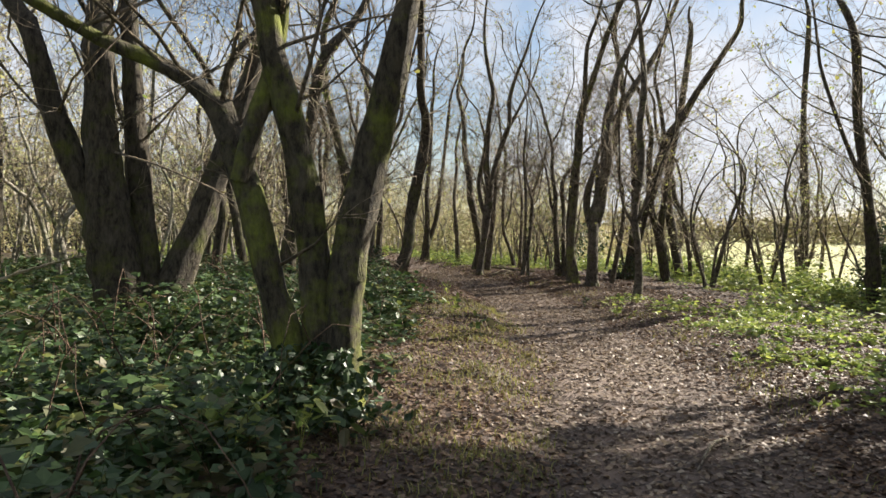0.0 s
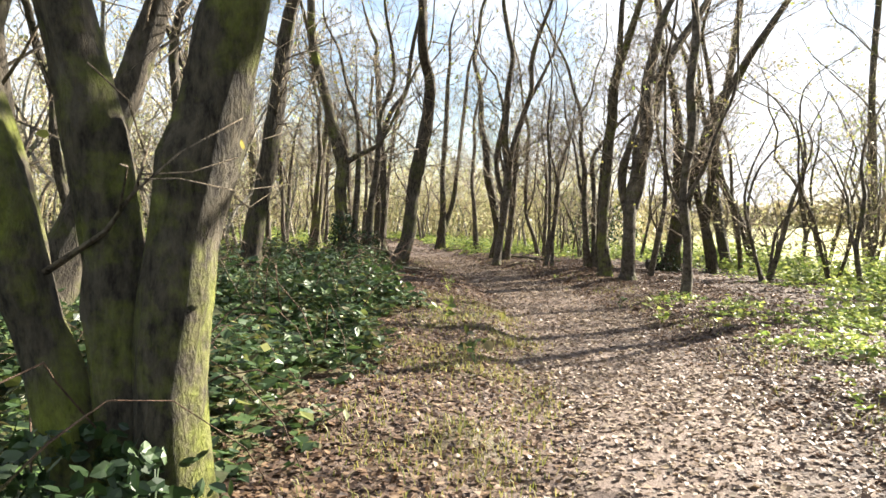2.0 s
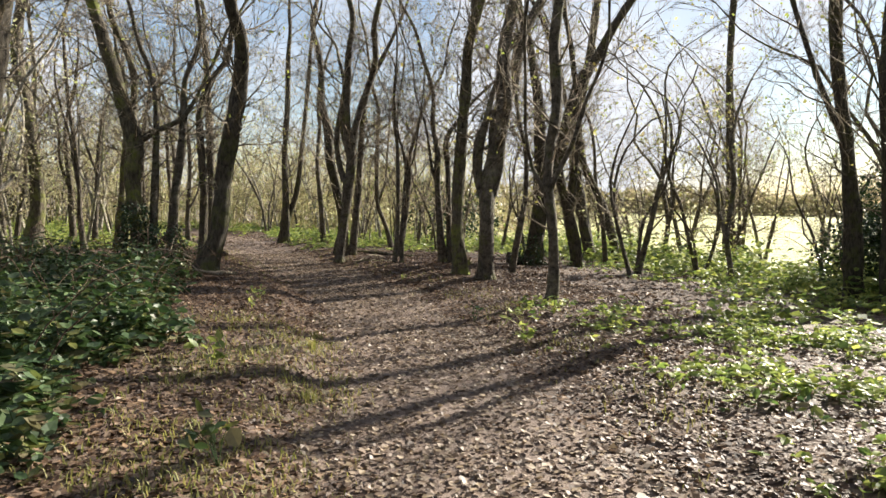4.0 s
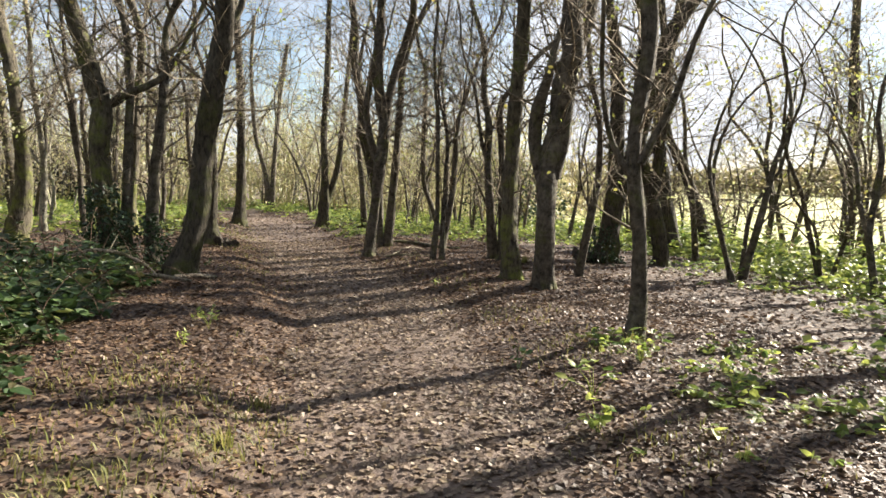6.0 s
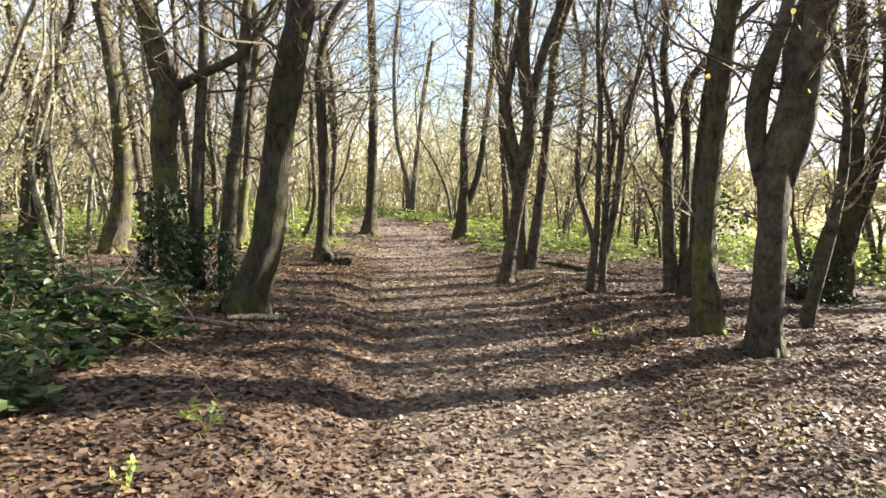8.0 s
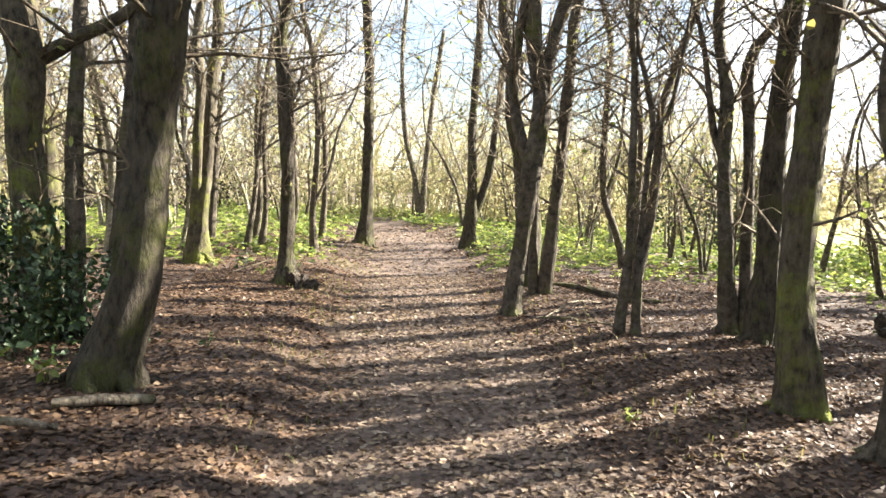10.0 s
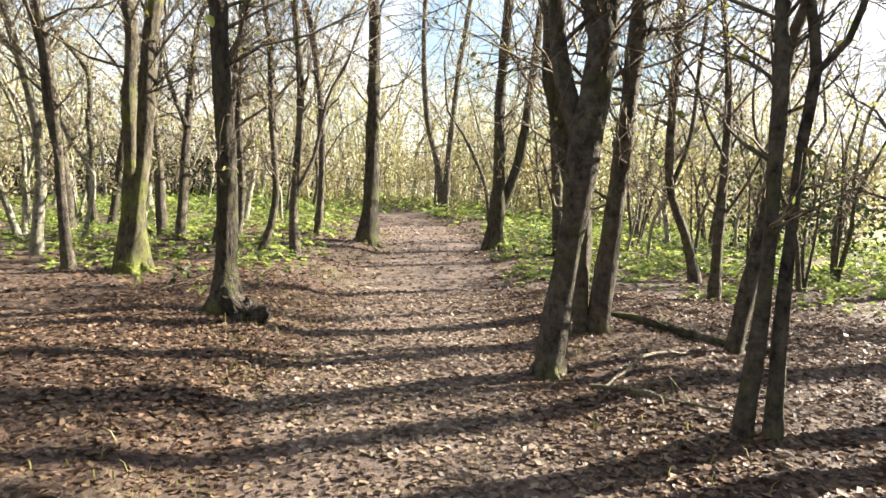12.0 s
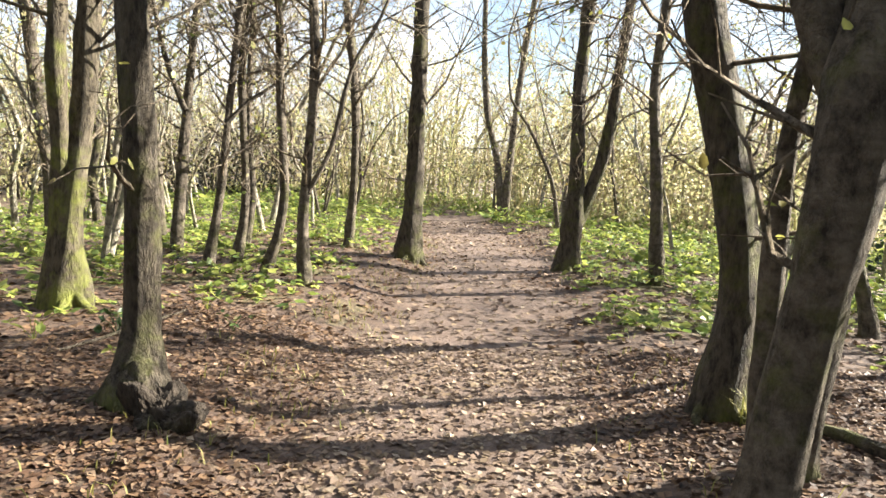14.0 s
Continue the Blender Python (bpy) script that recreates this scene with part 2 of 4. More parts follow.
class Buf:
    """Vertices and faces that are gathered into one mesh."""

    def __init__(self):
        self.v, self.f, self.n = [], [], 0

    def add(self, verts, faces):
        self.v.append(np.asarray(verts, float))
        self.f.extend([tuple(i + self.n for i in f) for f in faces])
        self.n += len(verts)

    def object(self, name, mat, parent=None, label="", smooth=True):
        return mesh_object(name, np.concatenate(self.v) if self.v else np.zeros((0, 3)), self.f, mat, parent, label, smooth)


RING = {}


def ring_faces(rings, n):
    key = (rings, n)
    if key not in RING:
        fs = []
        for i in range(rings - 1):
            for k in range(n):
                fs.append((i * n + k, i * n + (k + 1) % n, (i + 1) * n + (k + 1) % n, (i + 1) * n + k))
        fs.append(tuple((rings - 1) * n + k for k in range(n)))
        RING[key] = fs
    return RING[key]


def tube(buf, pts, radii, n, rough=0.0, flare=0.0, rng=None):
    pts, radii = np.asarray(pts, float), np.asarray(radii, float)
    tang = np.gradient(pts, axis=0)
    tang /= np.linalg.norm(tang, axis=1)[:, None] + 1e-9
    ref = np.array([1.0, 0.13, 0.0]) if abs(tang[:, 0]).mean() < 0.8 else np.array([0.0, 1.0, 0.13])
    u = np.cross(tang, ref)
    u /= np.linalg.norm(u, axis=1)[:, None]
    w = np.cross(tang, u)
    ang = np.arange(n) * 2 * np.pi / n
    r = radii[:, None] * np.ones(n)
    if rough:
        s = np.cumsum(np.r_[0, np.linalg.norm(np.diff(pts, axis=0), axis=1)])[:, None]
        ph = rng.uniform(0, 6.28, 5)
        r = r * (1 + rough * (0.5 * np.sin(2 * ang + 1.3 * s + ph[0]) + 0.4 * np.sin(3 * ang - 2.1 * s + ph[1]) + 0.35 * np.sin(5 * ang + 4.7 * s + ph[2]) + 0.3 * np.sin(6.3 * s + ph[4])))
        r = r * (1 + rough * 0.35 * rng.normal(size=r.shape))
        for q in range(int(s[-1, 0] / 0.9)):
            at, side, big = rng.uniform(0.3, max(0.4, s[-1, 0])), rng.uniform(0, 6.283), rng.uniform(0.08, 0.3)
            r = r * (1 + big * np.exp(-((s - at) / 0.085) ** 2) * np.maximum(0, np.cos(ang - side)) ** 2)
        if flare:
            k = np.exp(-s / 0.16)
            r = r * (1 + flare * k * (0.45 + 0.55 * np.maximum(0, np.sin(3 * ang + ph[3])) + 0.3 * np.sin(5 * ang + ph[0])))
    ringv = pts[:, None] + r[:, :, None] * (np.cos(ang)[None, :, None] * u[:, None] + np.sin(ang)[None, :, None] * w[:, None])
    buf.add(ringv.reshape(-1, 3), ring_faces(len(pts), n))


def spline(nodes, spacing):
    """Catmull-Rom through rows of numbers whose first three are a place."""
    p = np.asarray(nodes, float)
    q = np.vstack([2 * p[0] - p[1], p, 2 * p[-1] - p[-2]])
    out = []
    for i in range(1, len(q) - 2):
        k = max(1, int(np.linalg.norm(q[i + 1][:3] - q[i][:3]) / spacing))
        for t in np.arange(k) / k:
            a, b, c, d = q[i - 1], q[i], q[i + 1], q[i + 2]
            out.append(0.5 * (2 * b + (c - a) * t + (2 * a - 5 * b + 4 * c - d) * t * t + (3 * b - a - 3 * c + d) * t ** 3))
    out.append(p[-1])
    return np.array(out)


def unit(v):
    return v / (np.linalg.norm(v) + 1e-9)


def litter_blades(buf, places, size, rng):
    """Curled dead leaves that lie about flat: two triangles each, folded along the rib."""
    m = len(places)
    a = rng.uniform(0, 6.283, m)
    tilt = rng.normal(size=m) * 0.2
    L = (size * rng.uniform(0.5, 1.3, m))[:, None]
    W = L * rng.uniform(0.3, 0.5, m)[:, None]
    axis = np.stack([np.cos(a) * np.cos(tilt), np.sin(a) * np.cos(tilt), np.sin(tilt)], 1)
    roll = rng.normal(size=m) * 0.3
    side = np.stack([-np.sin(a) * np.cos(roll), np.cos(a) * np.cos(roll), np.sin(roll)], 1)
    lift = np.array([0, 0, 1.0]) * W * rng.uniform(-0.05, 0.35, m)[:, None]
    verts = np.stack([places - axis * L / 2, places + side * W + lift, places + axis * L / 2, places - side * W + lift], 1).reshape(-1, 3)
    start = np.arange(m)[:, None] * 4 + buf.n
    faces = np.concatenate([start + np.array([[0, 2, 1]]), start + np.array([[0, 3, 2]])])
    buf.v.append(verts)
    buf.f.extend(map(tuple, faces.tolist()))
    buf.n += 4 * m


def leaf_blades(buf, places, size, rng, flat=0.0, simple=False, axis=None, nrm=None):
    """Many small folded leaf blades at the places given."""
    m = len(places)
    if not m:
        return
    places = np.asarray(places)
    if axis is None:
        axis = rng.normal(size=(m, 3))
        axis[:, 2] *= 1 - flat
        nrm = rng.normal(size=(m, 3)) * (1 - flat) + np.array([0, 0, 1.0]) * (flat * 2 + 0.2)
    axis = axis / np.linalg.norm(axis, axis=1)[:, None]
    size = np.asarray(size)[:, None] if np.ndim(size) else size
    side = np.cross(axis, nrm)
    side /= np.linalg.norm(side, axis=1)[:, None] + 1e-9
    up = np.cross(side, axis)
    L = size * rng.uniform(0.6, 1.25, m)[:, None]
    W = L * rng.uniform(0.28, 0.42, m)[:, None]
    fold = W * rng.uniform(0.05, 0.45, m)[:, None]
    curl = L * rng.uniform(-0.1, 0.3, m)[:, None]
    base, tip = places, places + axis * L + up * curl
    mid = places + axis * L * 0.48
    if simple:
        verts = np.stack([base, mid + side * W + up * fold, tip, mid - side * W + up * fold], 1).reshape(-1, 3)
        start = np.arange(m)[:, None] * 4 + buf.n
        buf.v.append(verts)
        buf.f.extend(map(tuple, np.concatenate([start + np.array([[0, 2, 1]]), start + np.array([[0, 3, 2]])]).tolist()))
        buf.n += 4 * m
        return
    low, high = places + axis * L * 0.28, places + axis * L * 0.7
    verts = np.stack([base, low + side * W * 0.88 + up * fold * 0.8, high + side * W * 0.72 + up * fold * 0.8 + up * curl * 0.4, tip,
                      high - side * W * 0.72 + up * fold * 0.8 + up * curl * 0.4, low - side * W * 0.88 + up * fold * 0.8, mid], 1).reshape(-1, 3)
    start = np.arange(m)[:, None] * 7 + buf.n
    faces = np.concatenate([start + np.array([[6, k, (k + 1) % 6]]) for k in range(6)])
    buf.v.append(verts)
    buf.f.extend(map(tuple, faces.tolist()))
    buf.n += 7 * m


# ---- growth of trees ----
def sprout(buf, tips, p, way, length, r, level, rng, depth, lift=0.25, forks=(5, 4, 3)):
    """A branch from p that wanders, rises and divides; gathers the ends of its twigs."""
    segs = (4, 2, 1)[min(level, 2)]
    pts, rad, d = [p], [r], unit(way)
    for i in range(segs):
        d = unit(d + rng.normal(size=3) * (0.26, 0.34, 0.3)[min(level, 2)] + np.array([0, 0, lift * 0.35]))
        p = p + d * length / segs
        pts.append(p)
        rad.append(max(0.0035, r * (1 - 0.85 * (i + 1) / segs)))
    tube(buf, pts, rad, 3)
    if level < depth:
        for j in range(forks[min(level, 2)]):
            k = rng.uniform(0.25, 1.0) * segs
            i = min(int(k), segs - 1)
            q = pts[i] + (pts[i + 1] - pts[i]) * (k - i)
            side = unit(np.cross(d, rng.normal(size=3)))
            sprout(buf, tips, q, unit(pts[i + 1] - pts[i]) * 0.8 + side * rng.uniform(0.5, 1.0), length * rng.uniform(0.32, 0.6), max(0.0045, rad[i] * 0.55), level + 1, rng, depth, lift, forks)
    else:
        tips.extend(pts[1:])


def climb(nodes, height, rng, bend=0.22):
    """Carries a stem on to its full height, thinning."""
    nodes = [np.asarray(q, float) for q in nodes]
    d = unit(nodes[-1][:3] - nodes[-2][:3])
    while nodes[-1][2] < height - 0.4:
        left = height - nodes[-1][2]
        d = unit(d + rng.normal(size=3) * bend + np.array([0, 0, 0.14]))
        s = min(0.75, max(0.4, left / 2))
        nodes.append(np.r_[nodes[-1][:3] + d * s, max(0.012, nodes[-1][3] * (1 - 0.8 * s / left))])
    return nodes


def furnish(stem, buf, tips, rng, low, count, reach, depth=2, forks=(5, 4, 3)):
    """Side branches along a stem above the height low."""
    above = [i for i in range(len(stem) - 1) if stem[i][2] > low]
    if not above:
        return
    for j in range(count):
        i = above[int(len(above) * ((j + rng.uniform(0, 1)) / count) ** 1.5) % len(above)]
        a = rng.uniform(0, 6.283)
        top = (stem[i][2] - low) / (stem[-1][2] - low + 0.1)
        sprout(buf, tips, stem[i][:3], np.array([math.cos(a), math.sin(a), rng.uniform(0.35, 1.1)]), reach * rng.uniform(0.6, 1.2) * (1 - 0.5 * top), min(0.022, stem[i][3] * 0.45), 0, rng, depth, 0.25, forks)


TREE_SEED = [100]
PLACED = []


def grown_tree(x, y, heading, stems, bark=None, label="", height=None, low=2.1, limbs=19, leaves=150, slim=0.86):
    """A tree at (x, y): stems as rows of (sideways, up, radius) in the upright plane of that heading."""
    TREE_SEED[0] += 1
    rng = np.random.default_rng(TREE_SEED[0])
    z = float(ground_z(x, y))
    root = new("tree")
    root.location = (x, y, z)
    PLACED.append((x, y))
    girth = max(s[0][2] for s in stems)
    bark = bark or (BARK_DARK if girth > 0.16 else BARK_GREY)
    words = label or ("bare mossy broadleaf tree with dark ridged bark and several stems" if len(stems) > 2 and girth > 0.16 else
                      "slender bare young tree with grey-brown bark" if girth < 0.13 else "bare broadleaf tree with dark bark beside the path")
    tagged(root, words, "tree", "trees of the wood")
    c, s = math.cos(radians(heading)), math.sin(radians(heading))
    branches, tips = Buf(), []
    tall = height or min(11.0, 6.5 + girth * 14) * rng.uniform(0.9, 1.1)
    for k, st in enumerate(stems):
        nodes, off = [], 0.0
        beside = abs(st[0][0] - np.interp(st[0][1], [q[1] for q in stems[0]], [q[0] for q in stems[0]])) > 0.35
        low_start = st[0][1] < 0.5 or k == 0 or (beside and st[0][1] < 1.4)
        st = [(q[0], q[1], q[2] * slim) for q in st]
        if low_start:
            st = [(st[0][0] - 0.1 * (st[1][0] - st[0][0]), -0.12, st[0][2])] + [(q[0], max(q[1], 0.06), q[2]) for q in st]
        for i, (side, up, r) in enumerate(st):
            off += rng.normal() * 0.06 * (i > 1)
            nodes.append(np.array([side * c - off * s, side * s + off * c, up, r]))
        full = climb(nodes, tall * (1.0 if k == 0 else rng.uniform(0.7, 1.0)), rng) if nodes[-1][3] > 0.02 else climb(nodes, nodes[-1][2] + 1.6, rng)
        fine = spline(full, 0.16)
        buf = Buf()
        sides = 16 if st[0][2] > 0.12 else 12 if st[0][2] > 0.06 else 8
        tube(buf, fine[:, :3], np.maximum(fine[:, 3], 0.006), sides, 0.13, 0.32 if low_start else 0.0, rng)
        buf.object("trunk" if k == 0 else "stem", bark, root)
        furnish(fine, branches, tips, rng, max(low, nodes[0][2] + 0.5), limbs if k == 0 else max(3, limbs // 2), 1.5 + girth * 3)
        if k == 0:
            furnish(fine[: max(4, len(fine) // 2)], branches, tips, rng, 1.0, 8, 0.8, 1)
    if girth > 0.14:
        for j in range(5):
            a = j * 1.257 + rng.uniform(-0.5, 0.5)
            d, g = np.array([math.cos(a), math.sin(a)]), girth * slim
            c0 = np.array([stems[0][0][0] * c, stems[0][0][0] * s])
            line = []
            for out, h, k in ((0.2, 0.26, 0.34), (0.65, 0.13, 0.3), (1.1, 0.03, 0.22), (1.6, -0.02, 0.14), (2.1, -0.08, 0.08)):
                d = unit(d + rng.normal(size=2) * 0.12)
                q = c0 + d * out * g
                line.append((q[0], q[1], float(ground_z(x + q[0], y + q[1])) - z + h * (0.4 + g * 3), k * g))
            rb = Buf()
            fine = spline(line, 0.05)
            tube(rb, fine[:, :3], np.maximum(fine[:, 3], 0.008), 8, 0.1, 0.0, rng)
            rb.object("root", bark, root)
    tagged(branches.object("crown", TWIG, root), kind="stuff")
    if leaves and tips:
        lb = Buf()
        pick = rng.choice(len(tips), min(len(tips), leaves))
        leaf_blades(lb, np.array(tips)[pick] + rng.normal(size=(len(pick), 3)) * 0.02, 0.06, rng)
        tagged(lb.object("foliage", CROWN_LEAF, root), kind="stuff")
    return root


def wild_tree(seed, stems, height, girth, bark, leaf, leaves, lean, limbs, low, label, depth=2, blade=0.085):
    """A tree of the background, grown from a seed."""
    rng = np.random.default_rng(seed)
    root = new("tree")
    tagged(root, label, "tree", "trees of the wood")
    branches, tips = Buf(), []
    for k in range(stems):
        a = rng.uniform(0, 6.283)
        d = np.array([math.cos(a), math.sin(a), 0]) * (lean if stems > 1 else lean * 0.5)
        start = np.array([math.cos(a), math.sin(a), 0]) * (girth * 0.8 if stems > 1 else 0)
        g = girth * (1 if k == 0 else rng.uniform(0.5, 0.9))
        nodes = [np.r_[start - np.array([0, 0, 0.15]), g * 1.3], np.r_[start + d * 0.25 + [0, 0, 0.25], g], np.r_[start + d * 0.9 + [0, 0, 1.2], g * 0.85]]
        full = climb(nodes, height * (1 if k == 0 else rng.uniform(0.65, 0.95)), rng, 0.26)
        fine = spline(full, 0.3)
        buf = Buf()
        tube(buf, fine[:, :3], np.maximum(fine[:, 3], 0.006), 8, 0.07, 0.2, rng)
        buf.object("trunk" if k == 0 else "stem", bark, root)
        furnish(fine[: max(4, len(fine) // 2)], branches, tips, rng, 0.7, 4, 0.8, 1, (3, 2, 2))
        furnish(fine, branches, tips, rng, low, limbs, 1.9, depth, (4, 3, 3) if depth > 1 else (6, 3, 3))
    tagged(branches.object("crown", TWIG, root), kind="stuff")
    if leaves:
        lb = Buf()
        pick = rng.choice(len(tips), leaves)
        leaf_blades(lb, np.array(tips)[pick] + rng.normal(size=(leaves, 3)) * 0.06, blade, rng, 0.0, True)
        tagged(lb.object("foliage", leaf, root), kind="stuff")
    return root


# ---- ground ----
def spread(lo, fine_lo, fine_hi, hi, fine, growth):
    inner = list(np.arange(fine_lo, fine_hi, fine))
    out, s, v = [], fine, fine_hi
    while v < hi:
        out.append(v)
        s *= growth
        v += s
    out.append(hi)
    back, s, v = [], fine, fine_lo
    while v > lo:
        s *= growth
        v -= s
        back.append(v)
    return np.array(sorted(back + inner + out))


def build_ground():
    xs = spread(-700, -6, 16, 900, 0.16, 1.16)
    ys = spread(-700, -3, 36, 900, 0.16, 1.16)
    X, Y = np.meshgrid(xs, ys)
    Z = ground_z(X, Y)
    n, m = X.shape
    verts = np.stack([X, Y, Z], -1).reshape(-1, 3)
    i = np.arange((n - 1) * m).reshape(n - 1, m)[:, :-1].reshape(-1)
    faces = np.stack([i, i + 1, i + m + 1, i + m], 1)
    mat, nodes, links, bsdf = material("woodland_floor")
    coords = nodes.new("ShaderNodeTexCoord").outputs["Object"]
    fine = noise_tex(nodes, links, coords, 55.0, 5.0, 0.7)
    mid = noise_tex(nodes, links, coords, 7.0, 5.0, 0.65)
    wide = noise_tex(nodes, links, coords, 0.7, 4.0, 0.6)
    vor = nodes.new("ShaderNodeTexVoronoi")
    vor.inputs["Scale"].default_value = 24.0
    links.new(coords, vor.inputs["Vector"])
    sepc = nodes.new("ShaderNodeSeparateColor")
    links.new(vor.outputs["Color"], sepc.inputs[0])
    litter = ramp(nodes, links, sepc.outputs[0], [(0.0, (0.035, 0.021, 0.015)), (0.35, (0.075, 0.044, 0.029)), (0.7, (0.125, 0.078, 0.05)), (1.0, (0.21, 0.145, 0.095))])
    litter = mix(nodes, links, fine, (0.05, 0.03, 0.02), litter)
    earth = ramp(nodes, links, mid, [(0.3, (0.105, 0.073, 0.057)), (0.7, (0.2, 0.146, 0.115))])
    earth = mix(nodes, links, arith(nodes, links, "MULTIPLY", fine, 0.6), earth, (0.11, 0.075, 0.055))
    moss = ramp(nodes, links, fine, [(0.3, (0.05, 0.06, 0.015)), (0.7, (0.15, 0.16, 0.04))])
    meadow = ramp(nodes, links, wide, [(0.3, (0.25, 0.26, 0.08)), (0.7, (0.36, 0.35, 0.13))])
    share = nodes.new("ShaderNodeAttribute")
    share.attribute_name = "cover"
    parts = nodes.new("ShaderNodeSeparateColor")
    links.new(share.outputs["Color"], parts.inputs[0])
    soft = arith(nodes, links, "ADD", parts.outputs[0], arith(nodes, links, "MULTIPLY", arith(nodes, links, "SUBTRACT", mid, 0.5), 0.9), True)
    colour = mix(nodes, links, arith(nodes, links, "MULTIPLY", soft, 0.8), litter, earth)
    green = arith(nodes, links, "ADD", parts.outputs[1], arith(nodes, links, "SUBTRACT", mid, 0.75), True)
    colour = mix(nodes, links, green, colour, moss)
    colour = mix(nodes, links, parts.outputs[2], colour, meadow)
    links.new(colour, bsdf.inputs["Base Color"])
    bsdf.inputs["Roughness"].default_value = 0.8
    bump(nodes, links, bsdf, arith(nodes, links, "ADD", fine, sepc.outputs[1]), 0.7, 0.02)
    ob = mesh_object("ground", verts, faces, mat)
    layer = ob.data.color_attributes.new("cover", "FLOAT_COLOR", "POINT")
    green_v = np.clip(np.maximum(np.maximum(herb_share(X, Y) * 0.8, verge_share(X, Y) * 0.9), bramble_share(X, Y)), 0, 1)
    rgba = np.stack([bare_share(X, Y), green_v, field_share(X, Y), np.ones_like(X)], -1).reshape(-1)
    layer.data.foreach_set("color", rgba.astype(np.float32))
    tagged(ob, "woodland ground of brown leaf litter with a trodden earth path", "ground", kind="structure")


build_ground()

# ---- trees beside the path ----
grown_tree(0.22, 5.2, 3, [[(-0.25, 0.11, 0.169), (-0.41, 0.7, 0.149), (-0.53, 1.17, 0.143), (-0.6, 1.52, 0.143), (-0.77, 1.97, 0.139), (-0.88, 2.27, 0.12), (-1.12, 2.5, 0.084), (-1.44, 2.67, 0.072), (-1.76, 2.78, 0.06)], [(-0.06, 0.17, 0.159), (-0.13, 0.78, 0.139), (-0.19, 1.45, 0.143), (-0.32, 2.14, 0.127), (-0.47, 2.7, 0.124), (-0.56, 3.14, 0.11)], [(0.1, 0.08, 0.199), (0.08, 0.62, 0.175), (0.13, 1.18, 0.179), (0.29, 1.89, 0.159), (0.47, 2.75, 0.131), (0.58, 3.32, 0.11)], [(-0.71, 1.71, 0.092), (-0.6, 2.17, 0.096), (-0.49, 2.47, 0.09), (-0.41, 2.93, 0.08)]], BARK_OLD, "large many-stemmed old tree with mossy lit foot beside the path", slim=0.8, leaves=120)
grown_tree(-2.35, 9.1, 18, [[(-0.13, 0.25, 0.406), (-0.31, 1.34, 0.325), (-0.39, 2.34, 0.24), (-0.4, 3.52, 0.214)], [(-0.28, 1.0, 0.222), (-0.69, 1.99, 0.192), (-0.97, 2.82, 0.155), (-1.13, 3.47, 0.133)], [(0.16, 0.38, 0.222), (0.05, 1.89, 0.166), (-0.05, 3.55, 0.14)], [(0.42, 0.31, 0.277), (0.8, 1.36, 0.203), (1.22, 2.58, 0.17), (1.61, 3.88, 0.14)]], BARK_DARK, "many-stemmed dark old tree standing in bramble", slim=0.8)
grown_tree(1.5, 17.33, 15, [[(0.07, -0.03, 0.246), (0.28, 0.72, 0.172), (0.39, 1.62, 0.154), (0.47, 2.27, 0.154), (0.64, 3.09, 0.147)]])
grown_tree(0.35, 18.5, 20, [[(0.05, -0.04, 0.201), (0.03, 0.66, 0.182), (-0.05, 1.61, 0.153), (0.01, 2.21, 0.175), (-0.15, 2.93, 0.153), (-0.26, 3.31, 0.146)], [(0.06, 2.25, 0.088), (0.39, 2.47, 0.073), (0.75, 2.65, 0.062), (1.03, 3.02, 0.044)]], BARK_MOSSY, slim=0.8)
grown_tree(-2.2, 23.0, 24, [[(-0.29, 0.12, 0.238), (-0.1, 1.15, 0.181), (-0.14, 2.27, 0.147), (-0.25, 3.47, 0.147), (-0.41, 4.44, 0.136)]], BARK_MOSSY)
grown_tree(-3.6, 23.6, 27, [[(-0.21, -0.13, 0.171), (-0.31, 1.14, 0.122), (-0.37, 2.2, 0.11), (-0.1, 3.58, 0.085)], [(-0.73, -0.11, 0.183), (-0.55, 2.3, 0.146), (-0.7, 3.53, 0.098), (-0.89, 4.52, 0.073)], [(-0.55, 2.25, 0.122), (-0.21, 3.05, 0.092), (0.16, 4.34, 0.073)]])
grown_tree(1.22, 22.5, 19, [[(0.1, -0.12, 0.242), (0.1, 0.39, 0.142), (0.12, 1.51, 0.116), (0.07, 2.61, 0.116), (0.05, 3.33, 0.103)]], BARK_DARK, "dark upright trunk with root stumps at its foot", slim=0.74)
grown_tree(1.0, 30.0, 11, [[(0.1, -0.01, 0.261), (0.17, 0.88, 0.168), (0.2, 2.6, 0.137), (0.21, 4.17, 0.137), (0.14, 5.59, 0.125)]])
grown_tree(3.55, 30.3, 2, [[(0.06, -0.12, 0.237), (0.12, 1.36, 0.162), (0.1, 2.71, 0.125), (0.2, 4.53, 0.112), (0.25, 5.73, 0.112)], [(0.16, 0.74, 0.137), (0.5, 1.74, 0.112), (0.7, 3.34, 0.1), (0.96, 5.74, 0.087)]], slim=0.8)
grown_tree(4.35, 21.4, -2, [[(0.0, 0.04, 0.181), (0.09, 0.79, 0.131), (0.16, 1.39, 0.137), (0.2, 1.83, 0.153)], [(0.18, 1.77, 0.11), (0.04, 2.15, 0.093), (-0.05, 2.78, 0.077), (0.02, 3.36, 0.071)], [(0.23, 1.77, 0.121), (0.29, 2.26, 0.115), (0.35, 2.84, 0.11), (0.45, 3.36, 0.115)]], BARK_GREY, slim=0.72)
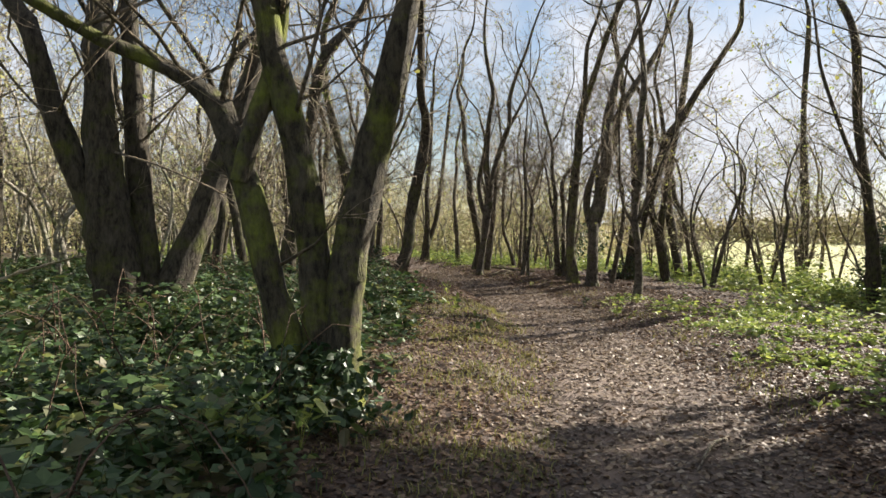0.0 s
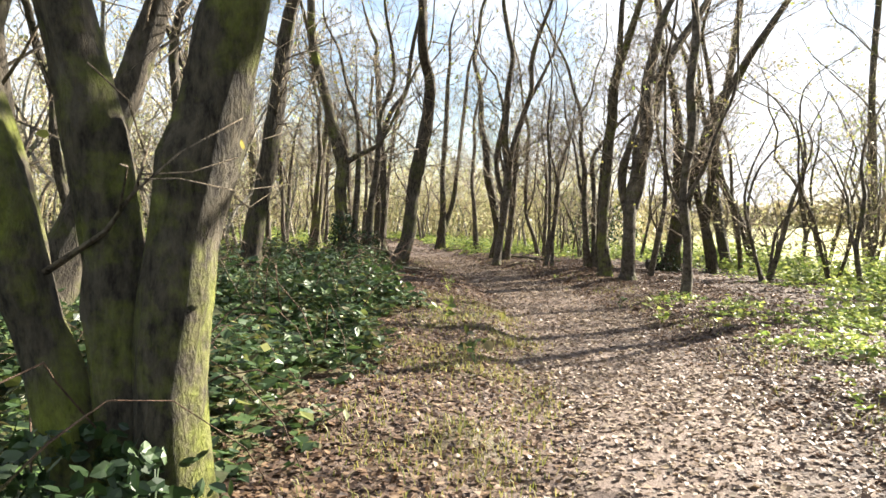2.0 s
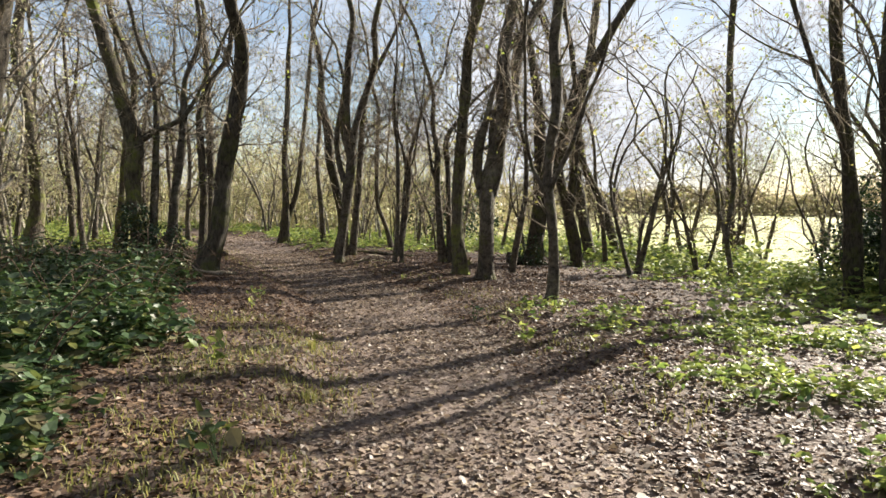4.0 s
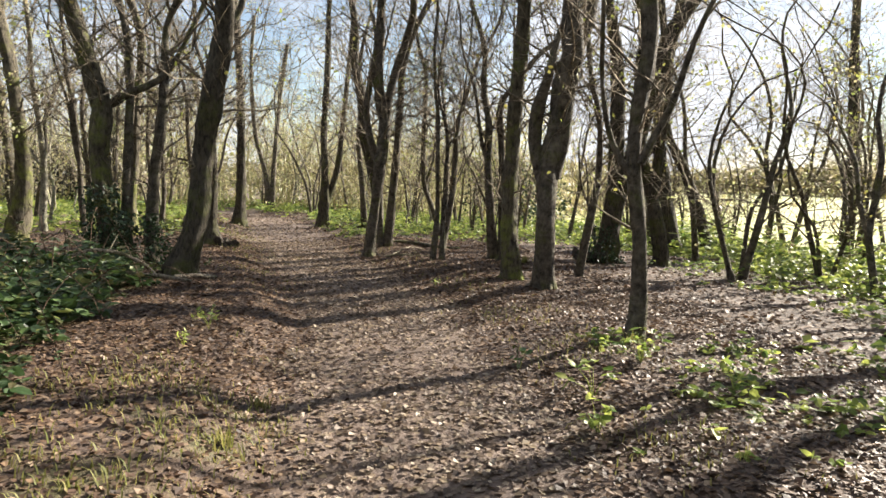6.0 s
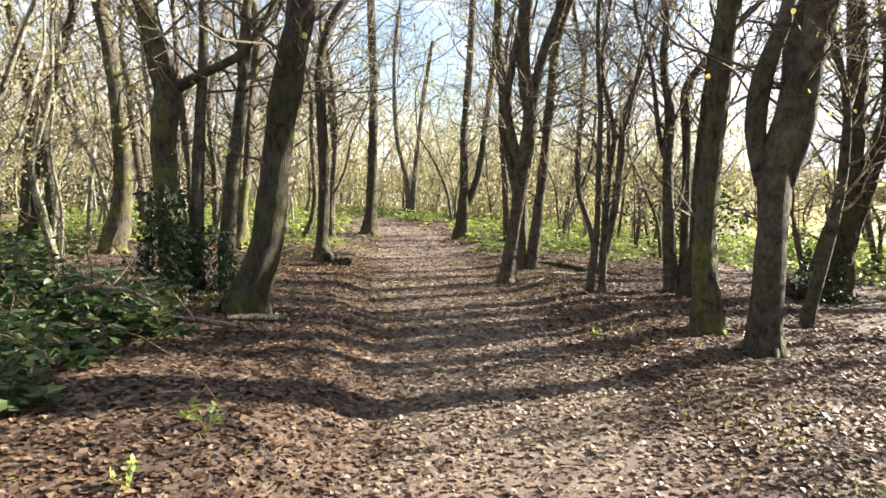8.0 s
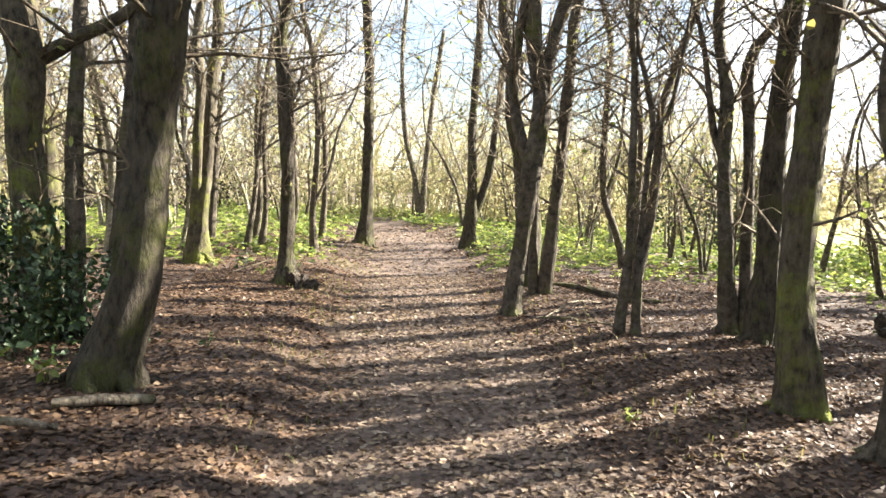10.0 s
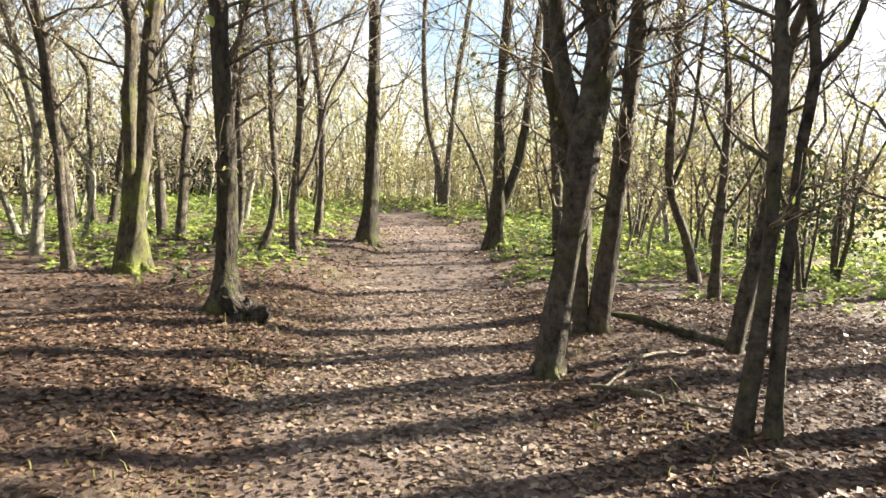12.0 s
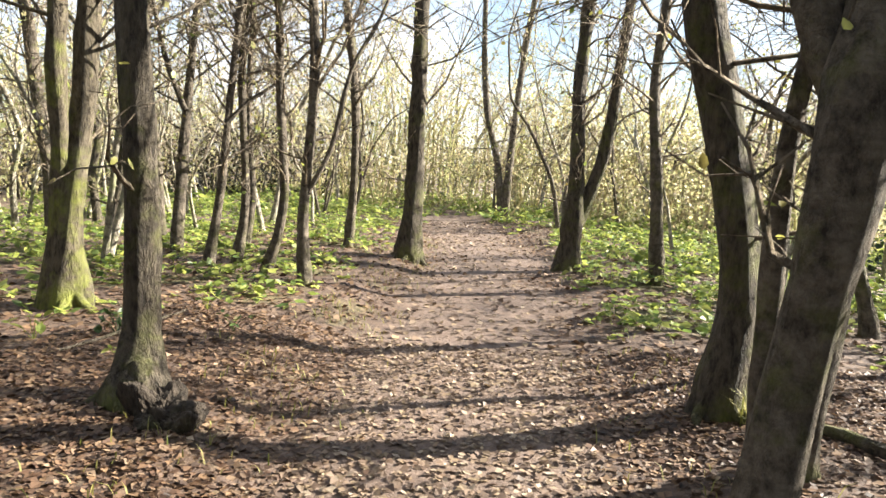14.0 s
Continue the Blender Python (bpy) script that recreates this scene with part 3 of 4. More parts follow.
grown_tree(4.85, 22.6, -5, [[(-0.02, 0.02, 0.122), (0.06, 0.83, 0.103), (0.14, 1.66, 0.097), (0.22, 2.71, 0.09), (0.28, 3.63, 0.084)], [(-0.17, 0.14, 0.077), (-0.18, 0.95, 0.071), (-0.17, 1.59, 0.058)]])
grown_tree(5.45, 20.05, -13, [[(-0.07, 0.02, 0.091), (-0.01, 0.82, 0.059), (-0.01, 1.69, 0.054), (-0.01, 2.46, 0.05), (-0.06, 2.96, 0.045)], [(0.08, 0.03, 0.077), (0.1, 0.92, 0.054), (0.13, 1.65, 0.045), (0.17, 2.03, 0.045), (0.08, 2.54, 0.041), (-0.02, 2.96, 0.036)], [(0.17, 2.01, 0.036), (0.3, 2.16, 0.032), (0.38, 2.49, 0.027), (0.44, 2.93, 0.02)]], slim=0.66)
grown_tree(6.6, 20.5, -22, [[(-0.01, -0.06, 0.149), (-0.06, 0.86, 0.103), (-0.13, 1.79, 0.088), (-0.15, 2.48, 0.088), (-0.27, 3.16, 0.077)], [(-0.13, 1.79, 0.062), (-0.25, 2.11, 0.052), (-0.35, 2.71, 0.041), (-0.44, 3.18, 0.036)], [(0.14, -0.02, 0.103), (0.12, 1.1, 0.088), (0.09, 2.02, 0.077), (0.04, 2.78, 0.088), (0.22, 3.12, 0.057)]], slim=0.74)
grown_tree(6.85, 20.0, -26, [[(-0.09, -0.1, 0.219), (-0.08, 0.67, 0.161), (-0.09, 1.36, 0.146), (-0.09, 1.99, 0.146), (-0.01, 3.01, 0.132)]], slim=0.76)
grown_tree(6.25, 17.75, -19, [[(-0.08, 0.07, 0.264), (-0.15, 0.9, 0.211), (-0.11, 1.83, 0.185), (-0.04, 2.93, 0.165), (0.0, 3.53, 0.165)]], BARK_MOSSY, slim=0.58)
grown_tree(6.45, 16.88, -22, [[(-0.07, -0.07, 0.241), (-0.06, 0.68, 0.18), (-0.05, 1.3, 0.199), (-0.05, 1.58, 0.211)], [(-0.13, 1.52, 0.12), (-0.24, 2.02, 0.12), (-0.2, 2.46, 0.114), (-0.05, 2.89, 0.084), (0.03, 3.31, 0.06)], [(0.03, 1.52, 0.15), (0.13, 2.07, 0.156), (0.17, 2.61, 0.162), (0.25, 3.29, 0.18)]], BARK_GREY, slim=0.72)
grown_tree(6.35, 13.9, -28, [[(-0.03, -0.06, 0.141), (-0.0, 0.38, 0.111), (-0.03, 1.03, 0.106), (-0.1, 1.63, 0.111), (-0.09, 2.12, 0.111), (0.01, 2.91, 0.116)], [(-0.04, 1.69, 0.061), (0.08, 1.94, 0.05), (0.23, 2.24, 0.045), (0.4, 2.79, 0.038)], [(-0.13, 1.58, 0.05), (-0.31, 1.9, 0.045), (-0.4, 2.41, 0.035)]], slim=0.68)
grown_tree(8.75, 20.9, -25, [[(0.21, -0.06, 0.289), (0.32, 1.1, 0.183), (0.36, 2.63, 0.154), (0.31, 3.8, 0.135), (0.2, 4.47, 0.115)], [(0.27, 0.41, 0.192), (0.52, 1.62, 0.164), (0.81, 2.62, 0.173), (1.08, 3.66, 0.164), (1.29, 4.36, 0.144)]])
grown_tree(9.9, 20.3, -31, [[(-0.05, 0.25, 0.173), (-0.25, 1.34, 0.135), (-0.47, 2.25, 0.125), (-0.58, 3.65, 0.096)], [(-0.22, 1.34, 0.116), (-0.13, 2.24, 0.106), (-0.02, 3.21, 0.087)]])
grown_tree(7.55, 18.4, -25, [[(-0.07, 0.05, 0.082), (0.05, 0.79, 0.075), (0.18, 1.6, 0.067), (0.18, 2.46, 0.052)]])
grown_tree(-0.75, 24.6, 31, [[(0.0, -0.02, 0.223), (0.03, 0.72, 0.123), (0.15, 1.7, 0.123), (0.24, 2.86, 0.123)], [(-0.13, -0.01, 0.144), (-0.03, 1.05, 0.101), (-0.02, 2.08, 0.094), (0.02, 2.84, 0.086)]], BARK_MOSSY)
grown_tree(-1.75, 24.6, 36, [[(0.09, -0.09, 0.092), (0.04, 0.84, 0.069), (-0.0, 1.76, 0.061), (-0.09, 2.85, 0.061)], [(0.02, 1.37, 0.038), (-0.1, 2.08, 0.038), (-0.15, 2.84, 0.031)]])
grown_tree(0.69, 26.6, 19, [[(0.02, -0.11, 0.106), (0.0, 0.76, 0.073), (0.1, 2.17, 0.065), (0.07, 3.31, 0.061)], [(0.02, 1.0, 0.037), (0.3, 1.56, 0.033), (0.51, 2.42, 0.029)]])
grown_tree(0.05, 27.2, 21, [[(-0.06, -0.09, 0.088), (0.14, 0.84, 0.061), (0.09, 2.18, 0.057), (0.06, 3.4, 0.053)]])
grown_tree(-0.03, 30.4, 17, [[(0.02, -0.15, 0.1), (0.09, 1.12, 0.078), (0.08, 2.52, 0.078), (-0.1, 4.08, 0.067)]])
grown_tree(-0.68, 27.77, 23, [[(-0.0, 0.1, 0.085), (0.09, 0.92, 0.066), (0.05, 2.42, 0.061), (0.13, 3.54, 0.056)]])
grown_tree(-2.9, 29.47, 29, [[(-0.0, 0.34, 0.114), (-0.05, 1.6, 0.091), (-0.18, 3.03, 0.079), (-0.05, 3.94, 0.068)], [(-0.05, 1.6, 0.057), (-0.3, 2.42, 0.051), (-0.36, 3.32, 0.045)]])
grown_tree(-2.14, 28.74, 27, [[(-0.0, 0.19, 0.106), (0.1, 1.58, 0.085), (0.2, 2.65, 0.069), (0.33, 3.8, 0.053)], [(0.12, 2.07, 0.053), (-0.12, 2.73, 0.042), (-0.28, 3.48, 0.037)]])
grown_tree(-4.9, 29.5, 39, [[(0.04, 0.18, 0.16), (-0.01, 1.16, 0.118), (-0.14, 2.34, 0.118), (-0.26, 3.66, 0.107)]])
grown_tree(-0.82, 27.26, 29, [[(-0.0, 0.05, 0.089), (0.14, 0.94, 0.063), (0.24, 1.92, 0.052), (0.38, 3.16, 0.048)], [(0.21, 1.78, 0.037), (0.48, 2.07, 0.03), (0.82, 2.31, 0.026)]])
grown_tree(-1.3, 29.26, 26, [[(-0.0, -0.08, 0.09), (0.09, 0.93, 0.068), (0.04, 2.12, 0.063), (0.12, 3.62, 0.054)]])
grown_tree(1.45, 41.0, 6, [[(-0.02, -0.1, 0.157), (-0.25, 1.82, 0.126), (-0.63, 3.46, 0.105), (-0.77, 6.11, 0.094), (-0.61, 8.53, 0.084)], [(0.04, 0.05, 0.147), (0.2, 2.45, 0.115), (0.45, 4.92, 0.105), (0.81, 7.37, 0.084)]])
grown_tree(4.8, 28.8, -4, [[(-0.0, 0.08, 0.114), (-0.08, 1.32, 0.09), (-0.18, 2.58, 0.085), (-0.09, 3.89, 0.071)]])
grown_tree(6.85, 26.6, -16, [[(-0.21, 0.03, 0.104), (-0.37, 0.71, 0.08), (-0.61, 1.37, 0.072), (-0.64, 2.25, 0.072), (-0.6, 3.53, 0.072)], [(-0.61, 1.37, 0.048), (-0.38, 2.1, 0.04), (-0.31, 3.09, 0.036)]])
grown_tree(6.9, 25.0, -19, [[(-0.39, -0.09, 0.089), (-0.38, 0.79, 0.068), (-0.37, 1.71, 0.058), (-0.37, 2.6, 0.051), (-0.43, 3.18, 0.045)], [(-0.33, 1.1, 0.027), (-0.11, 1.47, 0.021), (0.12, 2.0, 0.017)], [(-0.36, 1.77, 0.027), (-0.59, 2.19, 0.021), (-0.77, 2.74, 0.017)]])
grown_tree(5.95, 22.15, -19, [[(-0.02, -0.12, 0.09), (0.06, 0.6, 0.076), (0.15, 1.2, 0.072), (0.21, 2.15, 0.063), (0.23, 2.51, 0.054)]])
grown_tree(-0.82, 13.68, 13, [[(0.0, 0.52, 0.197), (0.16, 1.38, 0.173), (0.33, 2.45, 0.148), (0.51, 3.76, 0.123)]])
grown_tree(12.33, 14.67, -44, [[(0.0, 0.85, 0.291), (-0.14, 2.36, 0.231), (-0.39, 4.32, 0.194), (-0.48, 5.95, 0.182)], [(-0.18, 2.69, 0.134), (-0.62, 3.79, 0.097), (-1.17, 5.49, 0.073)]], slim=0.52)
grown_tree(12.35, 13.95, -46, [[(-0.0, 0.84, 0.282), (-0.1, 2.64, 0.211), (-0.18, 3.98, 0.2), (-0.05, 5.69, 0.176)], [(-0.16, 3.87, 0.141), (0.11, 4.76, 0.117), (0.3, 5.64, 0.094)]], slim=0.52)
grown_tree(12.0, 24.0, -27, [[(0.11, -0.01, 0.216), (-0.18, 1.58, 0.18), (-0.39, 3.35, 0.162), (-0.0, 5.99, 0.126), (0.29, 8.58, 0.108)], [(0.79, 0.45, 0.144), (0.43, 1.59, 0.126), (-0.12, 2.82, 0.108)]])
grown_tree(16.55, 23.52, -37, [[(-0.0, 0.72, 0.294), (-0.0, 3.03, 0.215), (-0.12, 5.77, 0.176), (-0.03, 9.02, 0.137)]], slim=0.6)
grown_tree(-6.56, 14.53, 30, [[(-0.0, 0.54, 0.235), (0.09, 1.96, 0.188), (0.06, 3.54, 0.164), (-0.14, 4.1, 0.153)]], slim=0.75)
grown_tree(0.9, 18.75, 17, [[(0.02, 0.37, 0.11), (0.1, 1.35, 0.088), (0.21, 2.19, 0.088), (0.26, 3.02, 0.073), (0.3, 3.43, 0.059)], [(-0.31, 0.65, 0.095), (-0.26, 1.69, 0.073), (-0.21, 2.58, 0.059), (-0.23, 3.38, 0.051)]])
grown_tree(4.6, 23.5, -11, [[(0.03, 0.08, 0.201), (0.11, 0.62, 0.153), (0.08, 1.1, 0.146), (-0.04, 1.77, 0.146), (-0.21, 2.49, 0.131)]], BARK_DARK, slim=0.85)

grown_tree(10.8, 7.4, 135, [[(0, 0, 0.15), (0.1, 1.5, 0.125), (0.2, 3.0, 0.11), (0.5, 5.0, 0.08)], [(0.15, 2.2, 0.06), (0.9, 3.3, 0.05), (1.8, 3.8, 0.035), (2.9, 4.0, 0.019)], [(0.2, 3.0, 0.06), (1.0, 4.2, 0.045), (2.2, 4.6, 0.03), (3.3, 4.7, 0.015)]], BARK_DARK, "dark spreading tree with long low boughs at the wood's edge", leaves=400, limbs=16)

# ---- trees of the wood behind ----
WILD = [
    wild_tree(1, 1, 10.0, 0.085, BARK_PALE, FAR_LEAF, 480, 0.3, 14, 2.2, "tall slender bare tree with grey bark and a thin autumn crown"),
    wild_tree(2, 2, 9.0, 0.075, BARK_PALE, FAR_LEAF, 480, 0.3, 11, 1.8, "twin-stemmed bare tree with a thin tan crown"),
    wild_tree(3, 1, 8.0, 0.06, BARK_PALE, FAR_LEAF, 360, 0.4, 13, 1.6, "thin pale sapling with sparse yellow leaves"),
    wild_tree(4, 3, 7.5, 0.07, BARK_PALE, FAR_LEAF, 430, 0.35, 6, 1.6, "multi-stemmed pale young tree with sparse leaves"),
    wild_tree(5, 1, 11.0, 0.11, BARK_DARK, FAR_LEAF, 380, 0.5, 14, 2.4, "tall dark bare tree in the wood"),
    wild_tree(6, 1, 7.0, 0.045, BARK_PALE, FAR_LEAF, 300, 0.6, 9, 1.4, "thin leaning pale sapling"),
    wild_tree(7, 4, 6.0, 0.06, BARK_GREY, FAR_LEAF, 380, 0.36, 6, 0.8, "many-stemmed bare shrub at the wood's edge"),
    wild_tree(8, 2, 8.5, 0.068, BARK_PALE, FAR_LEAF, 520, 0.4, 8, 1.8, "forked bare tree with sparse yellow-green leaves"),
    wild_tree(9, 3, 6.5, 0.06, BARK_GREY, CROWN_LEAF, 200, 0.32, 9, 1.2, "bare many-stemmed small tree at the wood's edge"),
    wild_tree(10, 2, 7.5, 0.075, BARK_GREY, CROWN_LEAF, 220, 0.28, 10, 1.6, "bare forked tree with a few yellow-green leaves"),
    wild_tree(11, 3, 10.0, 0.16, BARK_DARK, IVY_LEAF, 5000, 0.35, 13, 2.4, "broad dark leafy tree added at the wood's edge to cast shade", 2, 0.19),
    wild_tree(12, 2, 12.0, 0.2, BARK_DARK, IVY_LEAF, 4500, 0.25, 13, 7.2, "tall dark tree with a high leafy crown, added to cast shade", 2, 0.2),
]
rng = np.random.default_rng(7)
used = set()
spots = list(PLACED)


def free(x, y, gap):
    return all((x - p) ** 2 + (y - q) ** 2 > gap * gap for p, q in spots)


def plant(kind, x, y, scale):
    m = pose(x, y, float(ground_z(x, y)) - 0.02, 0, 0, rng.uniform(0, 360)) @ Matrix.Diagonal((scale, scale, scale * rng.uniform(0.9, 1.12), 1))
    if kind in used:
        ob = copy_thing(WILD[kind], Matrix())
    else:
        ob = WILD[kind]
        used.add(kind)
    ob.matrix_basis = m
    spots.append((x, y))


def wood(count, box, gap, kinds, scales, test):
    tries = 0
    while count and tries < 6000:
        tries += 1
        x, y = rng.uniform(box[0], box[1]), rng.uniform(box[2], box[3])
        if test(x, y) and free(x, y, gap):
            plant(int(rng.choice(kinds)), x, y, rng.uniform(*scales))
            count -= 1


def off_path(x, y, width=2.6):
    return abs(x - path_x(y)) > width and not (abs(x - path_x(y)) < 4 and y < 26)


wood(105, (-14, 0.5, 6, 34), 1.25, (0, 1, 2, 2, 3, 4, 5, 5, 7), (0.7, 1.05), lambda x, y: off_path(x, y) and x < -1.5 and not (y < 13 and x > -5))
wood(34, (-14, 9, 32, 46), 1.3, (0, 1, 2, 3, 8, 5, 9), (0.7, 1.0), lambda x, y: off_path(x, y, 2.0))
wood(11, (8.5, 15, 20, 31), 1.6, (6, 8, 8, 9), (0.6, 0.95), lambda x, y: off_path(x, y, 3.5))
wood(10, (5.5, 9, 26.5, 34), 1.2, (5, 8, 8, 9), (0.6, 0.9), lambda x, y: off_path(x, y, 3.0))
wood(9, (11.5, 16, 8, 20), 1.8, (6, 8, 9), (0.6, 0.9), lambda x, y: True)
# leafy trees added beyond the view to shade the start of the path
for x, y, k in ((9.4, 5.0, 0.8), (11.5, 5.9, 0.95), (9.9, 3.8, 1.1), (13.4, 7.2, 1.0), (7.4, 2.6, 1.0), (11.6, 2.6, 1.1), (7.6, 0.2, 1.05), (9.5, -3.0, 1.1), (13.0, 3.5, 1.1)):
    plant(10, x, y, k)
# unseen high crowns, added to shade the bramble but not the path
for x, y, k in ((13.0, 8.5, 1.0), (11.6, 6.9, 0.95), (15.6, 7.6, 1.1)):
    plant(11, x, y, k)
# two more unseen trees, added for dappled shade on the ground
plant(7, 12.0, 9.9, 0.9)
plant(4, 13.6, 11.0, 0.85)
wood(5, (7, 15, -16, -4), 2.2, (0, 1, 4, 7), (0.9, 1.1), lambda x, y: True)
wood(18, (-14, 5, -16, -3), 2.0, (0, 1, 4, 7), (0.9, 1.1), lambda x, y: abs(x - path_x(y)) > 2)


def mesh_arrays(ob):
    v = np.empty(len(ob.data.vertices) * 3)
    ob.data.vertices.foreach_get("co", v)
    return v.reshape(-1, 3), [tuple(p.vertices) for p in ob.data.polygons]


def far_wood(name, count, box, gap, seeds, seed, label):
    """Trees too far off to be told apart, joined by material."""
    rng = np.random.default_rng(seed)
    kinds = []
    for s in seeds:
        t = wild_tree(s, 1 + s % 2, 9.5, 0.10, BARK_PALE, FAR_LEAF, 800, 0.35, 11, 1.0, "tree", 1)
        kinds.append([(o.data.materials[0], *mesh_arrays(o)) for o in t.children])
        for o in list(t.children) + [t]:
            bpy.data.objects.remove(o)
    bufs = {BARK_PALE: Buf(), TWIG: Buf(), FAR_LEAF: Buf()}
    done = []
    while len(done) < count:
        x, y = rng.uniform(box[0], box[1]), rng.uniform(box[2], box[3])
        if any((x - p) ** 2 + (y - q) ** 2 < gap * gap for p, q in done):
            gap *= 0.999
            continue
        done.append((x, y))
        a, k = rng.uniform(0, 6.283), rng.uniform(0.75, 1.3)
        turn = np.array([[math.cos(a), math.sin(a), 0], [-math.sin(a), math.cos(a), 0], [0, 0, 1]]) * k
        for mat, v, f in kinds[rng.integers(len(kinds))]:
            bufs[mat].add(v @ turn + [x, y, float(ground_z(x, y))], f)
    top = bufs[BARK_PALE].object(name, BARK_PALE)
    tagged(top, label, "woodland", kind="stuff")
    tagged(bufs[TWIG].object("crown", TWIG, top), kind="stuff")
    tagged(bufs[FAR_LEAF].object("foliage", FAR_LEAF, top), kind="stuff")


wood(11, (10, 19, 16, 26), 1.7, (8, 8, 9, 9, 6), (0.8, 1.35), lambda x, y: True)
far_wood("far_wood", 80, (-42, 6, 46, 85), 1.9, (201, 202, 203), 91, "dense bare wood far along the path, with tan leaves")
far_wood("far_wood", 46, (-42, -14, -4, 50), 2.2, (204, 205, 206), 92, "dense bare wood deep beside the path")


# ---- leaf litter, grass and plants ----
def scatter(count, box, share, rng):
    x, y = rng.uniform(box[0], box[1], count), rng.uniform(box[2], box[3], count)
    keep = rng.uniform(0, 1, count) < share(x, y)
    return x[keep], y[keep]


def litter_density(x, y):
    d = np.abs(x - path_x(y))
    return np.clip(1.0 - 0.3 * bare_share(x, y) - 0.2 * np.clip(d - 4, 0, 2), 0.12, 1) * (1 - 0.75 * bramble_share(x, y)) * (0.7 + 0.3 * ripple(x, y, 1.2, 12))


def litter(box, count, size):
    rng = np.random.default_rng(int(box[2] * 10) + 900)
    x, y = scatter(count, box, litter_density, rng)
    trodden = bare_share(x, y) + 0.35 * ripple(x, y, 3.1, 18) + rng.normal(size=len(x)) * 0.15 > 0.5
    for mask, mat, words in ((trodden, LITTER_LEAF, "pale trodden leaves strewn over the earth path"), (~trodden, DEEP_LITTER, "deep brown fallen leaves beside the path")):
        if mask.sum() > 20:
            buf = Buf()
            u, v = x[mask], y[mask]
            litter_blades(buf, np.stack([u, v, ground_z(u, v) + rng.uniform(0.003, 0.016, len(u))], 1), size, rng)
            tagged(buf.object("fallen_leaves", mat, smooth=False), words, "leaves", kind="stuff")


litter((-0.5, 7, 0.5, 12), 150000, 0.048)
litter((0, 8, 12, 25), 190000, 0.048)
litter((-3.5, 8, 25, 40), 30000, 0.08)
litter((-5, 0, 16, 25), 14000, 0.065)
litter((7, 15, 4, 30), 62000, 0.07)


def sprigs_of(buf, tips, size, rng, simple, droop=0.15):
    """Leaves in threes, spread about level round the end of each stalk."""
    m = len(tips)
    a = rng.uniform(0, 6.283, m)
    tilt = rng.normal(size=m) * 0.3 - droop
    face = rng.normal(size=(m, 3)) * 0.38 + np.array([0, 0, 1.0])
    big = size * rng.uniform(0.6, 1.3, m)
    for turn, k in ((0.0, 1.1), (1.25, 0.85), (-1.25, 0.85)):
        b = a + turn + rng.normal(size=m) * 0.2
        way = np.stack([np.cos(b), np.sin(b), tilt + rng.normal(size=m) * 0.15], 1)
        leaf_blades(buf, tips, big * k, rng, simple=simple, axis=way, nrm=face + rng.normal(size=(m, 3)) * 0.15)


def leafy_cover(name, box, count, share, size, tall, mat, label, category, seed, sprigs=2, droop=0.15):
    """Low plants: stalks of uneven height with leaves in threes at several levels."""
    rng = np.random.default_rng(seed)
    x, y = scatter(count, box, share, rng)
    buf = Buf()
    lump = np.clip(0.6 + 0.5 * ripple(x, y, 1.5, 13) + 0.35 * ripple(x, y, 4.1, 17), 0.12, 1.5)
    h = tall * rng.uniform(0.12, 1.0, len(x)) * lump * (0.25 + 0.75 * share(x, y))
    foot = np.stack([x, y, ground_z(x, y)], 1)
    lean = np.stack([rng.normal(size=len(x)), rng.normal(size=len(x)), np.zeros(len(x))], 1) * 0.28 * h[:, None]
    top = foot + lean + np.stack([0 * h, 0 * h, h], 1)
    for k in range(sprigs):
        at = 1 - 0.42 * k
        sprigs_of(buf, foot + (top - foot) * at + rng.normal(size=(len(x), 3)) * size * 0.4 * np.array([1, 1, 0.4]), size * (1 + 0.18 * k), rng, size > 0.085, droop)
    for k in range(0, len(x), 5):
        tube(buf, [foot[k] - [0, 0, 0.02], (foot[k] + top[k]) / 2 + rng.normal(size=3) * 0.02, top[k]], [0.004, 0.0032, 0.002], 3)
    tagged(buf.object(name, mat, smooth=False), label, category, kind="stuff")


def arching_canes(box, count, share, seed):
    """Long bare bramble canes that arch up out of the thicket and down again."""
    rng = np.random.default_rng(seed)
    x, y = scatter(count, box, share, rng)
    buf = Buf()
    for u, v in zip(x, y):
        a, reach, tall = rng.uniform(0, 6.283), rng.uniform(0.5, 1.5), rng.uniform(0.45, 0.85)
        line = []
        for t in np.linspace(0, 1, 7):
            q, r = u + math.cos(a) * reach * t, v + math.sin(a) * reach * t
            line.append((q + rng.normal() * 0.02, r + rng.normal() * 0.02, float(ground_z(q, r)) + tall * 4 * t * (1.08 - t) * 0.9))
        tube(buf, line, np.linspace(0.006, 0.002, 7), 4)
    tagged(buf.object("bramble_canes", CANE), "thin brown bramble canes arching over the thicket", "bramble", kind="stuff")


leafy_cover("bramble", (-2.5, 2.2, -1.5, 8), 9500, bramble_share, 0.088, 0.66, BRAMBLE_LEAF, "dense dark green bramble thicket with arching canes", "bramble", 31)
leafy_cover("bramble", (-2.5, 2.4, 8, 18), 11000, bramble_share, 0.085, 0.58, BRAMBLE_LEAF, "dense green bramble thicket beside the path", "bramble", 32)
leafy_cover("bramble", (-9, -2.5, 2, 24), 7000, bramble_share, 0.11, 0.5, BRAMBLE_LEAF, "low bramble under the trees", "bramble", 33)
arching_canes((-2.5, 2.0, 0, 17.5), 190, bramble_share, 38)
